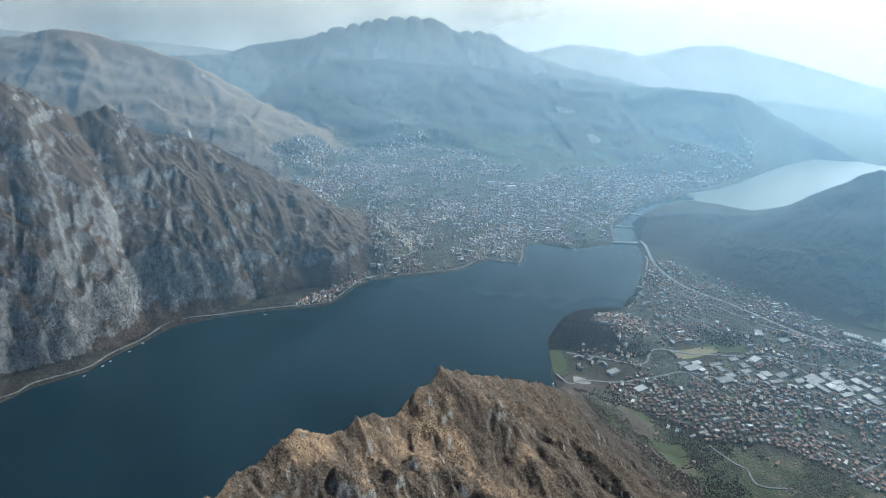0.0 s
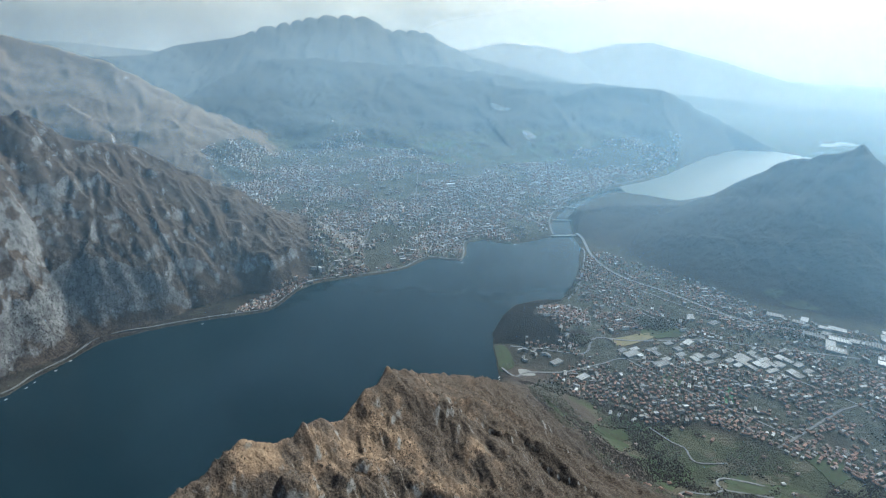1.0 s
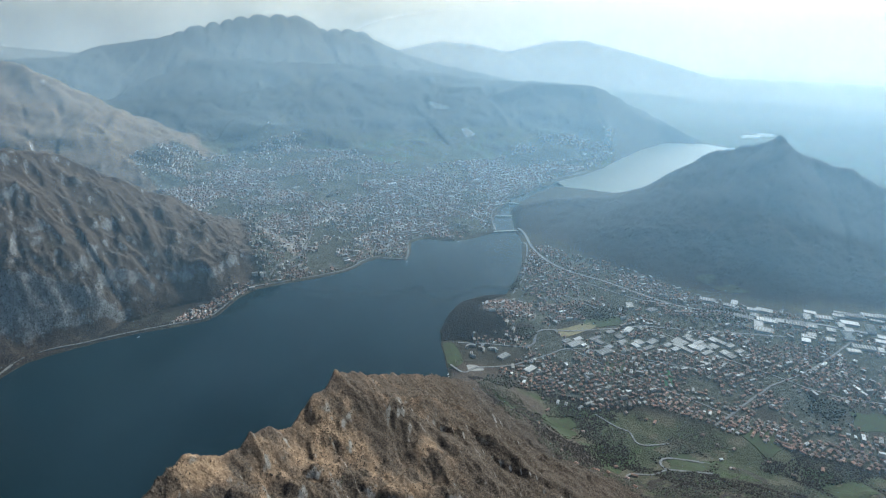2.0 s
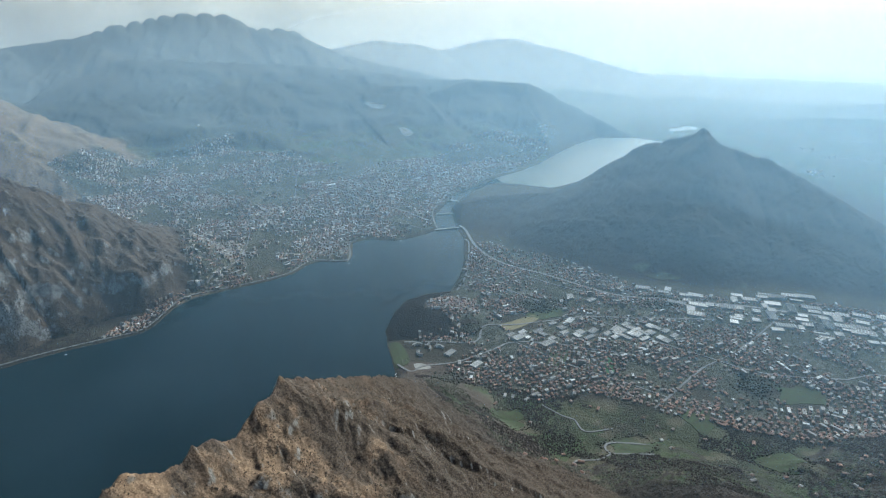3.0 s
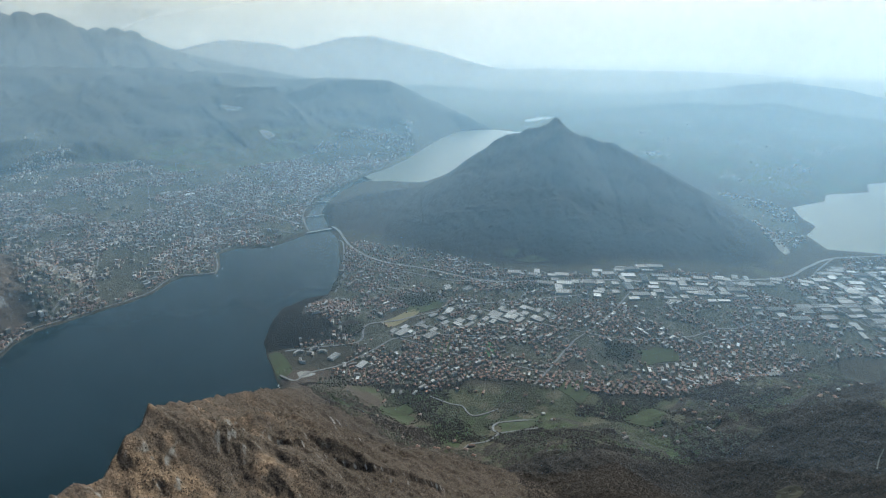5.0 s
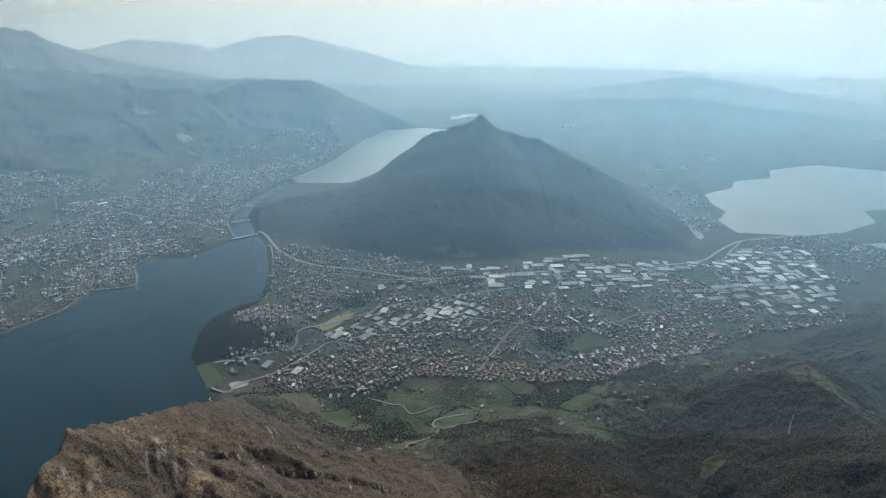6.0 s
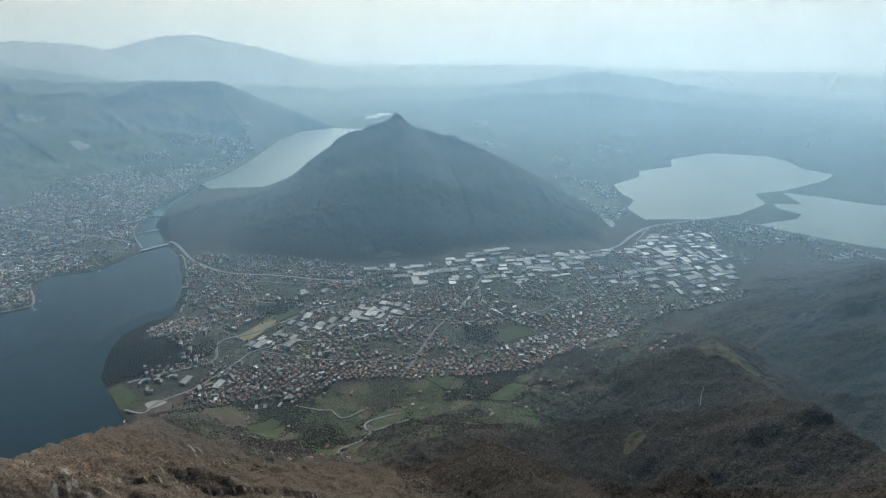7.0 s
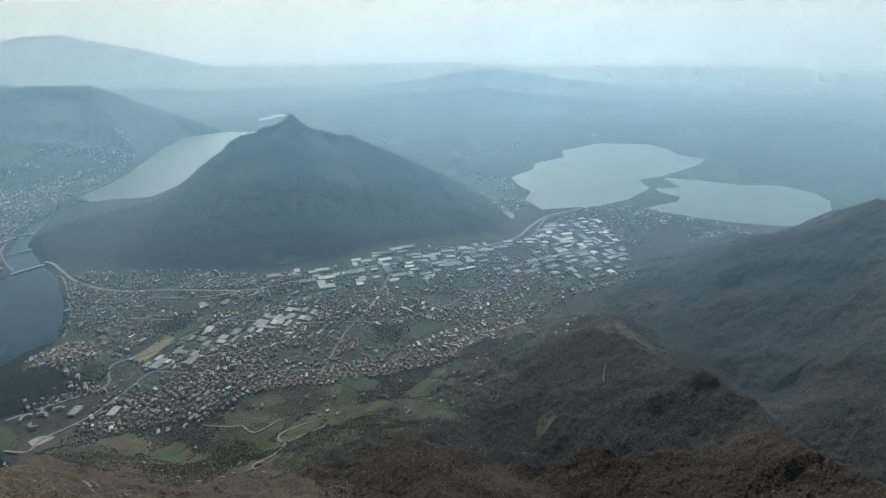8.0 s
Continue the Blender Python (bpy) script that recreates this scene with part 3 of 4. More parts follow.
def water(name, poly, z, label, material):
    bm = bmesh.new()
    cx, cy = sum(p[0] for p in poly) / len(poly), sum(p[1] for p in poly) / len(poly)
    n = len(poly)
    area = sum(poly[i][0] * poly[(i + 1) % n][1] - poly[(i + 1) % n][0] * poly[i][1] for i in range(n))
    out = -1 if area > 0 else 1
    vs = []
    for i in range(n):
        (ax, ay), (bx, by), (px, py) = poly[i - 1], poly[(i + 1) % n], poly[i]
        t = Vector((bx - ax, by - ay)).normalized()
        vs.append(bm.verts.new(((px - out * t.y * 30) * S, (py + out * t.x * 30) * S, z * S)))
    f = bm.faces.new(vs)
    bmesh.ops.triangulate(bm, faces=[f])
    for f in bm.faces:
        if f.normal.z < 0:
            f.normal_flip()
    me = bpy.data.meshes.new(name)
    bm.to_mesh(me)
    bm.free()
    me.materials.append(material)
    return tagged(new(name, me), label, "water", kind="structure")


for i, (poly, z) in enumerate(WATERS):
    if i < 2:
        water("water", poly, z, "calm dark blue lake water between the mountains", mat_water)
    else:
        water("water", poly, z, "small lake with the silvery sky reflection put into its pale colour", mat_river if poly is POND else mat_sky_pale)


# ---- see-through sheets in place of haze ----
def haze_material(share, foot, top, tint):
    """A thin sheet standing in for haze: it lets most light pass and scatters the rest, both back and onward."""
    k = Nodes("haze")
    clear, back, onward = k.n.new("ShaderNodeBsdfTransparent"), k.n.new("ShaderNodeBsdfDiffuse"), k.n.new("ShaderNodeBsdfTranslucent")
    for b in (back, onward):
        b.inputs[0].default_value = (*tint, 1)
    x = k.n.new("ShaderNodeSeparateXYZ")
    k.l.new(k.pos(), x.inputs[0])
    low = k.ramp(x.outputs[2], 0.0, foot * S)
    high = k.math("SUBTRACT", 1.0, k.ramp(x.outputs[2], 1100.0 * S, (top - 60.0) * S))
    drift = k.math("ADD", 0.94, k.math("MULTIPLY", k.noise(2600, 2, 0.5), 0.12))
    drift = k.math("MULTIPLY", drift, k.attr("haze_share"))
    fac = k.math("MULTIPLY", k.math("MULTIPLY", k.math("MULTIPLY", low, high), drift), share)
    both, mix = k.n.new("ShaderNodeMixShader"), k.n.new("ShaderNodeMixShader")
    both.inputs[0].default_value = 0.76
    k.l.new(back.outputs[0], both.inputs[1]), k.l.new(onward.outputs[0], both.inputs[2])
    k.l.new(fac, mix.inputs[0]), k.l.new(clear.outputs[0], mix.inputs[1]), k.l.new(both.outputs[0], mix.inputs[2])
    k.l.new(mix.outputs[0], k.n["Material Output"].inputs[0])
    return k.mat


def haze_sheet(radius, share, tint, foot, top):
    """A ragged sheet curved round the camera at about one distance; its share is set by bearing to fit the view."""
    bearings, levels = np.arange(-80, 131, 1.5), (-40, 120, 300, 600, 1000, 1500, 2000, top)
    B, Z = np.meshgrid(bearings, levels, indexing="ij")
    # leans in towards the camera so that the sun brightens it from behind
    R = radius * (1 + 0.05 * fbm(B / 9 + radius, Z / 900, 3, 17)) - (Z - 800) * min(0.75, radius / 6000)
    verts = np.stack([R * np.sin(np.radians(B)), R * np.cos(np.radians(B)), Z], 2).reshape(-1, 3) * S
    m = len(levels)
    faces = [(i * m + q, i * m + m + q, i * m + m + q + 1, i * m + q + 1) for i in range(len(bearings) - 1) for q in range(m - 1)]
    me = bpy.data.meshes.new("haze_sheet")
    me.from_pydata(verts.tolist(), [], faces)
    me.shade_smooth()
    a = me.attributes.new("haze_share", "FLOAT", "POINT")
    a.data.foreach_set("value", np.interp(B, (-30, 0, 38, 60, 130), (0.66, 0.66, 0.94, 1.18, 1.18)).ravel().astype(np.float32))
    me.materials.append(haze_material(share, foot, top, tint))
    tagged(new("haze_sheet", me), "thin see-through sheet round the camera standing in for haze", "haze", kind="stuff")


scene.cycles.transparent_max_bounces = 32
# haze colour set per sheet: blue near, milky far; the farthest whiten the sky
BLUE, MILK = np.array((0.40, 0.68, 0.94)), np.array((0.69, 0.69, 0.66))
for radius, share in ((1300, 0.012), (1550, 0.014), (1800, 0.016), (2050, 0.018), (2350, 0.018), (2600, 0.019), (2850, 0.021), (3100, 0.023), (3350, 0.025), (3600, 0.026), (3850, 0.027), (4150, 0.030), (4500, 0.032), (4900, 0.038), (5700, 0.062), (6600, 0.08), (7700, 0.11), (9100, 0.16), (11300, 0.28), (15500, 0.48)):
    haze_sheet(radius, share, BLUE + (MILK - BLUE) * min(1.0, max(0.0, (radius - 4200) / 7500)), 260.0, 2050.0 if radius < 6000 else 2500.0 if radius < 10000 else 4500.0)

# ---- roads ----
SHORE_ROAD = [(x - 14 * 1.2, y + 26) for x, y in LAKE_MAIN[1:24]]
ROADS = [
    ([(4700, 1500), (4275, 1560), (3920, 1715), (3615, 1710), (3335, 1685), (2975, 1820), (2630, 1995), (2355, 2205), (2055, 2430), (1825, 2615), (1605, 2990), (1450, 3250), (1400, 3560), (1440, 3900), (1425, 4010)], 19, "grey dual carriageway along the foot of the mountain"),
    ([(3920, 1715), (3785, 1690), (3495, 1610), (3315, 1460), (3150, 1330), (3060, 1050)], 10, "grey slip road between the warehouses"),
    ([(1290, 3390), (1335, 3235), (1475, 3030), (1620, 2790), (1740, 2660), (2050, 2520)], 10, "pale railway bed through the town"),
    ([(600, 2480), (750, 2430), (930, 2365), (1025, 2475), (1220, 2445), (1475, 2415), (1570, 2400), (1800, 2280), (2150, 2120)], 11, "grey main street of the town"),
    ([(1405, 1610), (1500, 1650), (1625, 1710), (1780, 1780)], 10, "pale street at the edge of the town"),
    ([(520, 2290), (560, 2190), (625, 2225), (785, 2220), (975, 2260), (1105, 2285), (1300, 2180), (1560, 1980)], 10, "pale street along the harbour"),
    ([(2285, 1505), (2425, 1495), (2515, 1445), (2615, 1435), (2705, 1420), (2800, 1500)], 9, "pale street between houses and warehouses"),
    ([(1000, 1790), (1045, 1695), (1075, 1660), (1075, 1580), (1180, 1560)], 7, "pale lane winding up the hillside"),
    ([(1240, 1410), (1195, 1450), (1130, 1485), (1090, 1470), (1080, 1420), (1135, 1375), (1200, 1340)], 8, "pale lane winding up the hillside"),
    ([(1075, 1410), (1015, 1395), (945, 1415), (900, 1380)], 7, "pale lane winding up the hillside"),
    ([(1370, 3750), (1385, 3700), (1290, 3440), (1165, 3150), (1040, 2960)], 9, "pale shore road beside the lake"),
    (SHORE_ROAD, 10, "pale shore road beside the lake"),
    ([(1260, 4040), (1310, 4330), (1420, 4560), (1630, 4880), (1870, 5060), (2200, 5330), (2640, 5560)], 12, "pale riverside road of the city"),
    ([(1690, 496), (1660, 490), (1640, 486), (1598, 471)], 3, "pale track through the woods below the knoll"),
    ([(-350, 3450), (-150, 3900), (-100, 4500), (-300, 5200), (-700, 5900)], 8, "pale avenue of the city"),
    ([(300, 3750), (420, 4300), (300, 4900), (350, 5700), (200, 6300)], 8, "pale avenue of the city"),
    ([(1150, 4050), (900, 4300), (500, 4500), (-100, 4500), (-600, 4700)], 8, "pale avenue of the city"),
    ([(1500, 4700), (1200, 5200), (700, 5600), (0, 5800), (-600, 6000)], 8, "pale avenue of the city"),
    ([(1600, 3000), (1800, 2850), (2000, 2640)], 9, "pale street of the town"),
    ([(1160, 3150), (1300, 2900), (1400, 2700), (1570, 2400), (1700, 2100), (1850, 1850), (2000, 1650), (2285, 1505)], 9, "pale street of the town"),
    ([(1105, 2285), (1250, 2020), (1405, 1800), (1500, 1650)], 8, "pale street of the town"),
    ([(1780, 1780), (2050, 1850), (2400, 2000)], 8, "pale street of the town"),
    ([(620, 5230), (840, 4800), (1100, 4500), (1240, 4200)], 22, "pale railway yard in the city"),
]


def smooth_line(pts, step=18.0):
    out = []
    for i in range(len(pts) - 1):
        p0, p1, p2, p3 = (np.array(pts[min(max(j, 0), len(pts) - 1)], float) for j in (i - 1, i, i + 1, i + 2))
        n = max(2, int(np.linalg.norm(p2 - p1) / step))
        for t in np.arange(n) / n:
            out.append(0.5 * (2 * p1 + (p2 - p0) * t + (2 * p0 - 5 * p1 + 4 * p2 - p3) * t * t + (3 * p1 - p0 - 3 * p2 + p3) * t ** 3))
    out.append(np.array(pts[-1], float))
    return np.array(out)


ROAD_LINES = [(smooth_line(p), w) for p, w, _ in ROADS]
for (line, w), (_, _, label) in zip(ROAD_LINES, ROADS):
    way = np.gradient(line, axis=0)
    way /= np.linalg.norm(way, axis=1, keepdims=True)
    side = np.stack([-way[:, 1], way[:, 0]], 1)
    cols = [line + side * w * q for q in (-0.5, -0.17, 0.17, 0.5)]
    zs = np.max([land(c[:, 0], c[:, 1])[0] for c in cols], 0)
    if label.startswith("pale shore road"):
        zs = np.clip(zs, 3, 14)
    zs = np.convolve(np.pad(zs, 2, mode="edge"), np.ones(5) / 5, "valid") + 2.2
    verts, faces = [], []
    for i in range(len(line)):
        for c in cols:
            verts.append((c[i][0] * S, c[i][1] * S, zs[i] * S))
        for c in (cols[0], cols[3]):
            verts.append((c[i][0] * S, c[i][1] * S, (zs[i] - 9) * S))
        if i:
            a, b = (i - 1) * 6, i * 6
            faces += [(a + q, a + q + 1, b + q + 1, b + q) for q in range(3)] + [(a + 4, a, b, b + 4), (a + 3, a + 5, b + 5, b + 3)]
    me = bpy.data.meshes.new("road")
    me.from_pydata(verts, [], faces)
    me.materials.append(mat_track if "track" in label else mat_road)
    tagged(new("road", me), label, "road", kind="structure")

# ---- fields, bridges, harbour ----
def grass_material(name, a, b):
    k = Nodes(name)
    c = k.mix(k.ramp(k.noise(30, 6, 0.65), 0.35, 0.65), a, b)
    return k.done(k.mix(k.ramp(k.noise(5, 4), 0.4, 0.8), c, [q * 0.75 for q in a]), 0.95, 0.1)


mat_straw = grass_material("fallow_field", (0.20, 0.165, 0.095), (0.16, 0.145, 0.085))
mat_meadow = grass_material("meadow", (0.060, 0.076, 0.038), (0.056, 0.058, 0.036))
mat_dry = grass_material("dry_clearing", (0.075, 0.067, 0.043), (0.052, 0.047, 0.032))
mat_lawn = grass_material("sports_turf", (0.065, 0.13, 0.065), (0.055, 0.11, 0.055))
mat_paving = grass_material("pale_paving", (0.25, 0.24, 0.22), (0.20, 0.19, 0.175))
mat_scar = grass_material("quarry_stone", (0.20, 0.19, 0.175), (0.15, 0.145, 0.13))
FIELDS = [
    ([(1115, 2475), (1305, 2520), (1320, 2465), (1125, 2400)], mat_straw, "tan fallow field"),
    ([(1325, 2530), (1435, 2555), (1425, 2475), (1330, 2460)], mat_meadow, "dull green field"),
    ([(1975, 1550), (2040, 1530), (2100, 1475), (2065, 1415), (1980, 1425), (1915, 1465)], mat_meadow, "oval green meadow in the town"),
    ([(1400, 2000), (1460, 2000), (1420, 1905), (1360, 1900)], mat_lawn, "green sports pitch"),
    ([(1185, 2130), (1305, 2130), (1245, 2030), (1170, 2040)], mat_meadow, "green field between houses"),
    ([(525, 2495), (572, 2485), (588, 2390), (575, 2290), (512, 2262), (515, 2380)], mat_meadow, "lakeside lawn"),
    ([(588, 2262), (625, 2258), (655, 2200), (590, 2198)], mat_paving, "pale paved square at the harbour"),
    ([(1300, 2560), (1480, 2540), (1450, 2455), (1290, 2495)], mat_meadow, "dull green field"),
    ([(590, 1825), (695, 1735), (720, 1640), (610, 1680)], mat_meadow, "hillside meadow"),
    ([(750, 1790), (900, 1800), (890, 1680), (790, 1660)], mat_meadow, "hillside meadow"),
    ([(1080, 1500), (1250, 1490), (1230, 1370), (1100, 1380)], mat_meadow, "hillside meadow"),
    ([(1460, 1560), (1560, 1560), (1580, 1450), (1480, 1430)], mat_meadow, "meadow at the edge of the town"),
    ([(1540, 1250), (1680, 1230), (1640, 1110), (1530, 1130)], mat_meadow, "hillside meadow"),
    ([(1900, 610), (1945, 520), (1950, 380), (1860, 350), (1790, 440), (1800, 540)], mat_dry, "open straw-coloured clearing on the knoll"),
    ([(1440, 640), (1480, 590), (1430, 540), (1400, 590)], mat_dry, "small clearing in the woods"),
    ([(2090, 2790), (2150, 2800), (2200, 2740), (2120, 2730)], mat_dry, "pale clearing on the wooded mountain"),
    ([(2160, 2690), (2260, 2660), (2300, 2580), (2190, 2620)], mat_dry, "pale clearing on the wooded mountain"),
    ([(1322, 7298), (1458, 7305), (1604, 7232), (1444, 7188)], mat_scar, "pale quarry scar on the foothill"),
    ([(1636, 6765), (1728, 6800), (1785, 6656), (1667, 6602)], mat_scar, "pale quarry scar on the foothill"),
    ([(3700, 1900), (3800, 1930), (3900, 2080), (3830, 2120)], mat_paving, "pale quarry floor below the mountain"),
]


def draped(name, poly, material, label, lift=1.4):
    """A patch laid over the ground, with a rim that goes down into it."""
    cx, cy = sum(q[0] for q in poly) / len(poly), sum(q[1] for q in poly) / len(poly)
    rim = smooth_line(poly + poly[:1], 14.0)[:-1]
    if "meadow" in label or "clearing" in label:
        rim = [cx, cy] + (rim - [cx, cy]) * (0.92 + 0.7 * fbm(rim[:, 0] / 45, rim[:, 1] / 45, 3, 15))[:, None]
    n = len(rim)
    rings = [np.array([cx, cy]) + (rim - [cx, cy]) * q for q in (0.2, 0.4, 0.6, 0.8, 1.0)]
    pts = np.concatenate([[[cx, cy]]] + rings)
    z = land(pts[:, 0], pts[:, 1])[0] + lift
    verts = [(a * S, b * S, c * S) for (a, b), c in zip(pts, z)] + [(a * S, b * S, (c - 6) * S) for (a, b), c in zip(pts[-n:], z[-n:])]
    faces = [(0, 1 + i, 1 + (i + 1) % n) for i in range(n)]
    for r in range(5):
        o = 1 + r * n
        faces += [(o + i, o + n + i, o + n + (i + 1) % n, o + (i + 1) % n) for i in range(n)]
    me = bpy.data.meshes.new(name)
    me.from_pydata(verts, [], faces)
    me.materials.append(material)
    return tagged(new(name, me), label, "field", kind="structure")


for poly, material, label in FIELDS:
    draped("field", poly, material, label)

mat_bridge = plain("bridge_concrete", (0.34, 0.33, 0.31), 0.85, 0.2, 8)


def bridge(a, b, width, piers, label):
    """A deck with parapets on piers that stand in the water."""
    a, b = Vector((*a, 0)), Vector((*b, 0))
    length, turn = (b - a).length, math.degrees(math.atan2(b.y - a.y, b.x - a.x))
    base = new("bridge")
    mid = (a + b) / 2
    base.matrix_basis = pose(mid.x * S, mid.y * S, 0, 0, 0, turn)
    solid = [(0, 1, 5, 4), (1, 2, 6, 5), (2, 3, 7, 6), (3, 0, 4, 7), (4, 5, 6, 7), (3, 2, 1, 0)]

    def slab(name, x, y, z, l, w, h):
        v = [((x + sx * l / 2) * S, (y + sy * w / 2) * S, (z + q) * S) for q in (0, h) for sx, sy in ((-1, -1), (1, -1), (1, 1), (-1, 1))]
        me = bpy.data.meshes.new(name)
        me.from_pydata(v, [], solid)
        me.materials.append(mat_bridge)
        ob = new(name, me)
        ob.parent = base
    slab("deck", 0, 0, 6.0, length + 30, width, 1.6)
    for side in (-1, 1):
        slab("parapet", 0, side * (width / 2 - 0.3), 7.6, length + 30, 0.5, 1.1)
    for i in range(piers):
        slab("pier", -length / 2 + length * (i + 0.5) / piers, 0, -6, 3.2, width * 0.8, 12.2)
    return tagged(base, label, "bridge")


bridge((1250, 4010), (1405, 4000), 17, 5, "long grey road bridge over the river mouth")
bridge((1345, 4370), (1490, 4345), 10, 7, "old grey stone bridge on many piers")
bridge((1560, 4710), (1660, 4640), 12, 4, "grey bridge over the river")


def jetty(x, y, turn, length, label):
    base = new("jetty")
    base.matrix_basis = pose(x * S, y * S, 0, 0, 0, turn)
    solid = [(0, 1, 5, 4), (1, 2, 6, 5), (2, 3, 7, 6), (3, 0, 4, 7), (4, 5, 6, 7)]
    for name, px, l, w, z0, z1 in [("deck", length / 2, length, 5, 0.6, 1.6)] + [("pile", 6 + q * 14, 1.4, 1.4, -4, 0.6) for q in range(int(length / 14))]:
        v = [((px + sx * l / 2) * S, sy * w / 2 * S, q * S) for q in (z0, z1) for sx, sy in ((-1, -1), (1, -1), (1, 1), (-1, 1))]
        me = bpy.data.meshes.new(name)
        me.from_pydata(v, [], solid)
        me.materials.append(mat_bridge)
        ob = new(name, me)
        ob.parent = base
    return tagged(base, label, "jetty")


jetty(528, 2268, 232, 60, "pale landing stage of the small harbour")
jetty(545, 2195, 165, 55, "pale landing stage of the small harbour")
jetty(520, 3640, -110, 45, "pale pier on the city's lake front")

# ---- towns ----
rng = np.random.default_rng(7)


def off_road(x, y, gap):
    ok = np.ones(len(x), bool)
    for line, w in ROAD_LINES:
        g = w / 2 + gap
        near = np.nonzero((x > line[:, 0].min() - g) & (x < line[:, 0].max() + g) & (y > line[:, 1].min() - g) & (y < line[:, 1].max() + g))[0]
        for q in line[::2]:
            ok[near] &= (x[near] - q[0]) ** 2 + (y[near] - q[1]) ** 2 > g ** 2
    return ok


def plots(zone, quarter, sx, sy, keep, seed, turn=None, taken=None, gap=9, highest=400.0, thin=None):
    """Building plots: quarters of differing street directions, each a jittered grid."""
    r = np.random.default_rng(seed)
    zx, zy = [p[0] for p in zone], [p[1] for p in zone]
    n = int((max(zx) - min(zx)) * (max(zy) - min(zy)) / quarter ** 2)
    seeds = np.stack([r.uniform(min(zx), max(zx), n), r.uniform(min(zy), max(zy), n)], 1)
    angles = r.uniform(0, math.pi / 2, n) if turn is None else turn + r.normal(0, 0.12, n)
    out = []
    for k in range(n):
        m = int(quarter * 1.6 / min(sx, sy))
        gx, gy = np.meshgrid(np.arange(-m, m + 1) * sx, np.arange(-m, m + 1) * sy)
        gx, gy = gx.ravel() + r.uniform(-sx * 0.33, sx * 0.33, gx.size), gy.ravel() + r.uniform(-sy * 0.3, sy * 0.3, gy.size)
        c, s = math.cos(angles[k]), math.sin(angles[k])
        x, y = seeds[k, 0] + c * gx - s * gy, seeds[k, 1] + s * gx + c * gy
        near = np.argmin((x[:, None] - seeds[None, :, 0]) ** 2 + (y[:, None] - seeds[None, :, 1]) ** 2, 1) == k
        out.append(np.stack([x[near], y[near], np.full(near.sum(), angles[k])], 1))
    p = np.concatenate(out)
    p = p[shore_distance(p[:, 0], p[:, 1], zone) < -6]
    dense = fbm(p[:, 0] / 260, p[:, 1] / 260, 3, seed + 3)
    if thin:
        dense = dense - np.clip((p[:, 1] - thin[0]) / (thin[1] - thin[0]), 0, 1) * 0.45
    p = p[(dense + r.uniform(-0.25, 0.25, len(p))) > keep]
    p = p[off_road(p[:, 0], p[:, 1], gap)]
    for (cx, cy), rad in OPEN:
        p = p[np.hypot(p[:, 0] - cx, p[:, 1] - cy) > rad]
    if taken is not None:
        for q in taken:
            p = p[np.hypot(p[:, 0] - q[0], p[:, 1] - q[1]) > q[2]]
    h, who, shore = land(p[:, 0], p[:, 1])
    good = (shore > 14) & (h < highest)
    return np.column_stack([p[good], h[good]])


def house_pieces(length, width, eave, ridge, hip=0.0, over=0.7):
    """Walls down into the ground and a roof with overhanging eaves, about the origin."""
    a, b = length / 2, width / 2
    wall_v = [(sx * a, sy * b, z) for z in (-5, eave) for sx, sy in ((-1, -1), (1, -1), (1, 1), (-1, 1))] + [(-a * (1 - hip), 0, ridge - 0.3), (a * (1 - hip), 0, ridge - 0.3)]
    wall_f = [(0, 1, 5, 4), (1, 2, 6, 5), (2, 3, 7, 6), (3, 0, 4, 7), (4, 8, 7), (5, 6, 9)]
    a, b, e = a + over, b + over, eave - 0.35
    roof_v = [(-a, -b, e), (a, -b, e), (a, b, e), (-a, b, e), (-a * (1 - hip), 0, ridge), (a * (1 - hip), 0, ridge),
              (-a, -b, e + 0.4), (a, -b, e + 0.4), (a, b, e + 0.4), (-a, b, e + 0.4), (-a * (1 - hip), 0, ridge + 0.4), (a * (1 - hip), 0, ridge + 0.4)]
    roof_f = [(6, 7, 11, 10), (8, 9, 10, 11), (9, 6, 10), (7, 8, 11), (0, 6, 9, 3) if hip else (0, 4, 10, 6), (1, 2, 8, 7) if hip else (1, 7, 11, 5), (0, 1, 7, 6), (2, 3, 9, 8)]
    return (wall_v, wall_f), (roof_v, roof_f)


def flat_pieces(length, width, height, lip=0.9):
    """A flat-roofed block: walls, and a roof slab set within a parapet."""
    a, b = length / 2, width / 2
    box = lambda a, b, z0, z1: [(sx * a, sy * b, z) for z in (z0, z1) for sx, sy in ((-1, -1), (1, -1), (1, 1), (-1, 1))]
    sides = [(0, 1, 5, 4), (1, 2, 6, 5), (2, 3, 7, 6), (3, 0, 4, 7)]
    return (box(a, b, -5, height), sides + [(4, 5, 6, 7)]), (box(a - lip, b - lip, height - 0.2, height + 0.7), sides + [(4, 5, 6, 7)])


def placed(verts, x, y, z, turn):
    c, s = math.cos(turn), math.sin(turn)
    return [((x + c * p[0] - s * p[1]) * S, (y + s * p[0] + c * p[1]) * S, (z + p[2]) * S) for p in verts]


def joined(name, pieces, materials, label, category):
    """One mesh out of many loose pieces: (verts, faces, material index)."""
    verts, faces, mats = [], [], []
    for v, f, m in pieces:
        o = len(verts)
        verts += v
        faces += [tuple(i + o for i in q) for q in f]
        mats += [m] * len(f)
    me = bpy.data.meshes.new(name)
    me.from_pydata(verts, [], faces)
    me.polygons.foreach_set("material_index", mats)
    for m in materials:
        me.materials.append(m)
    return tagged(new(name, me), label, category, kind="stuff")


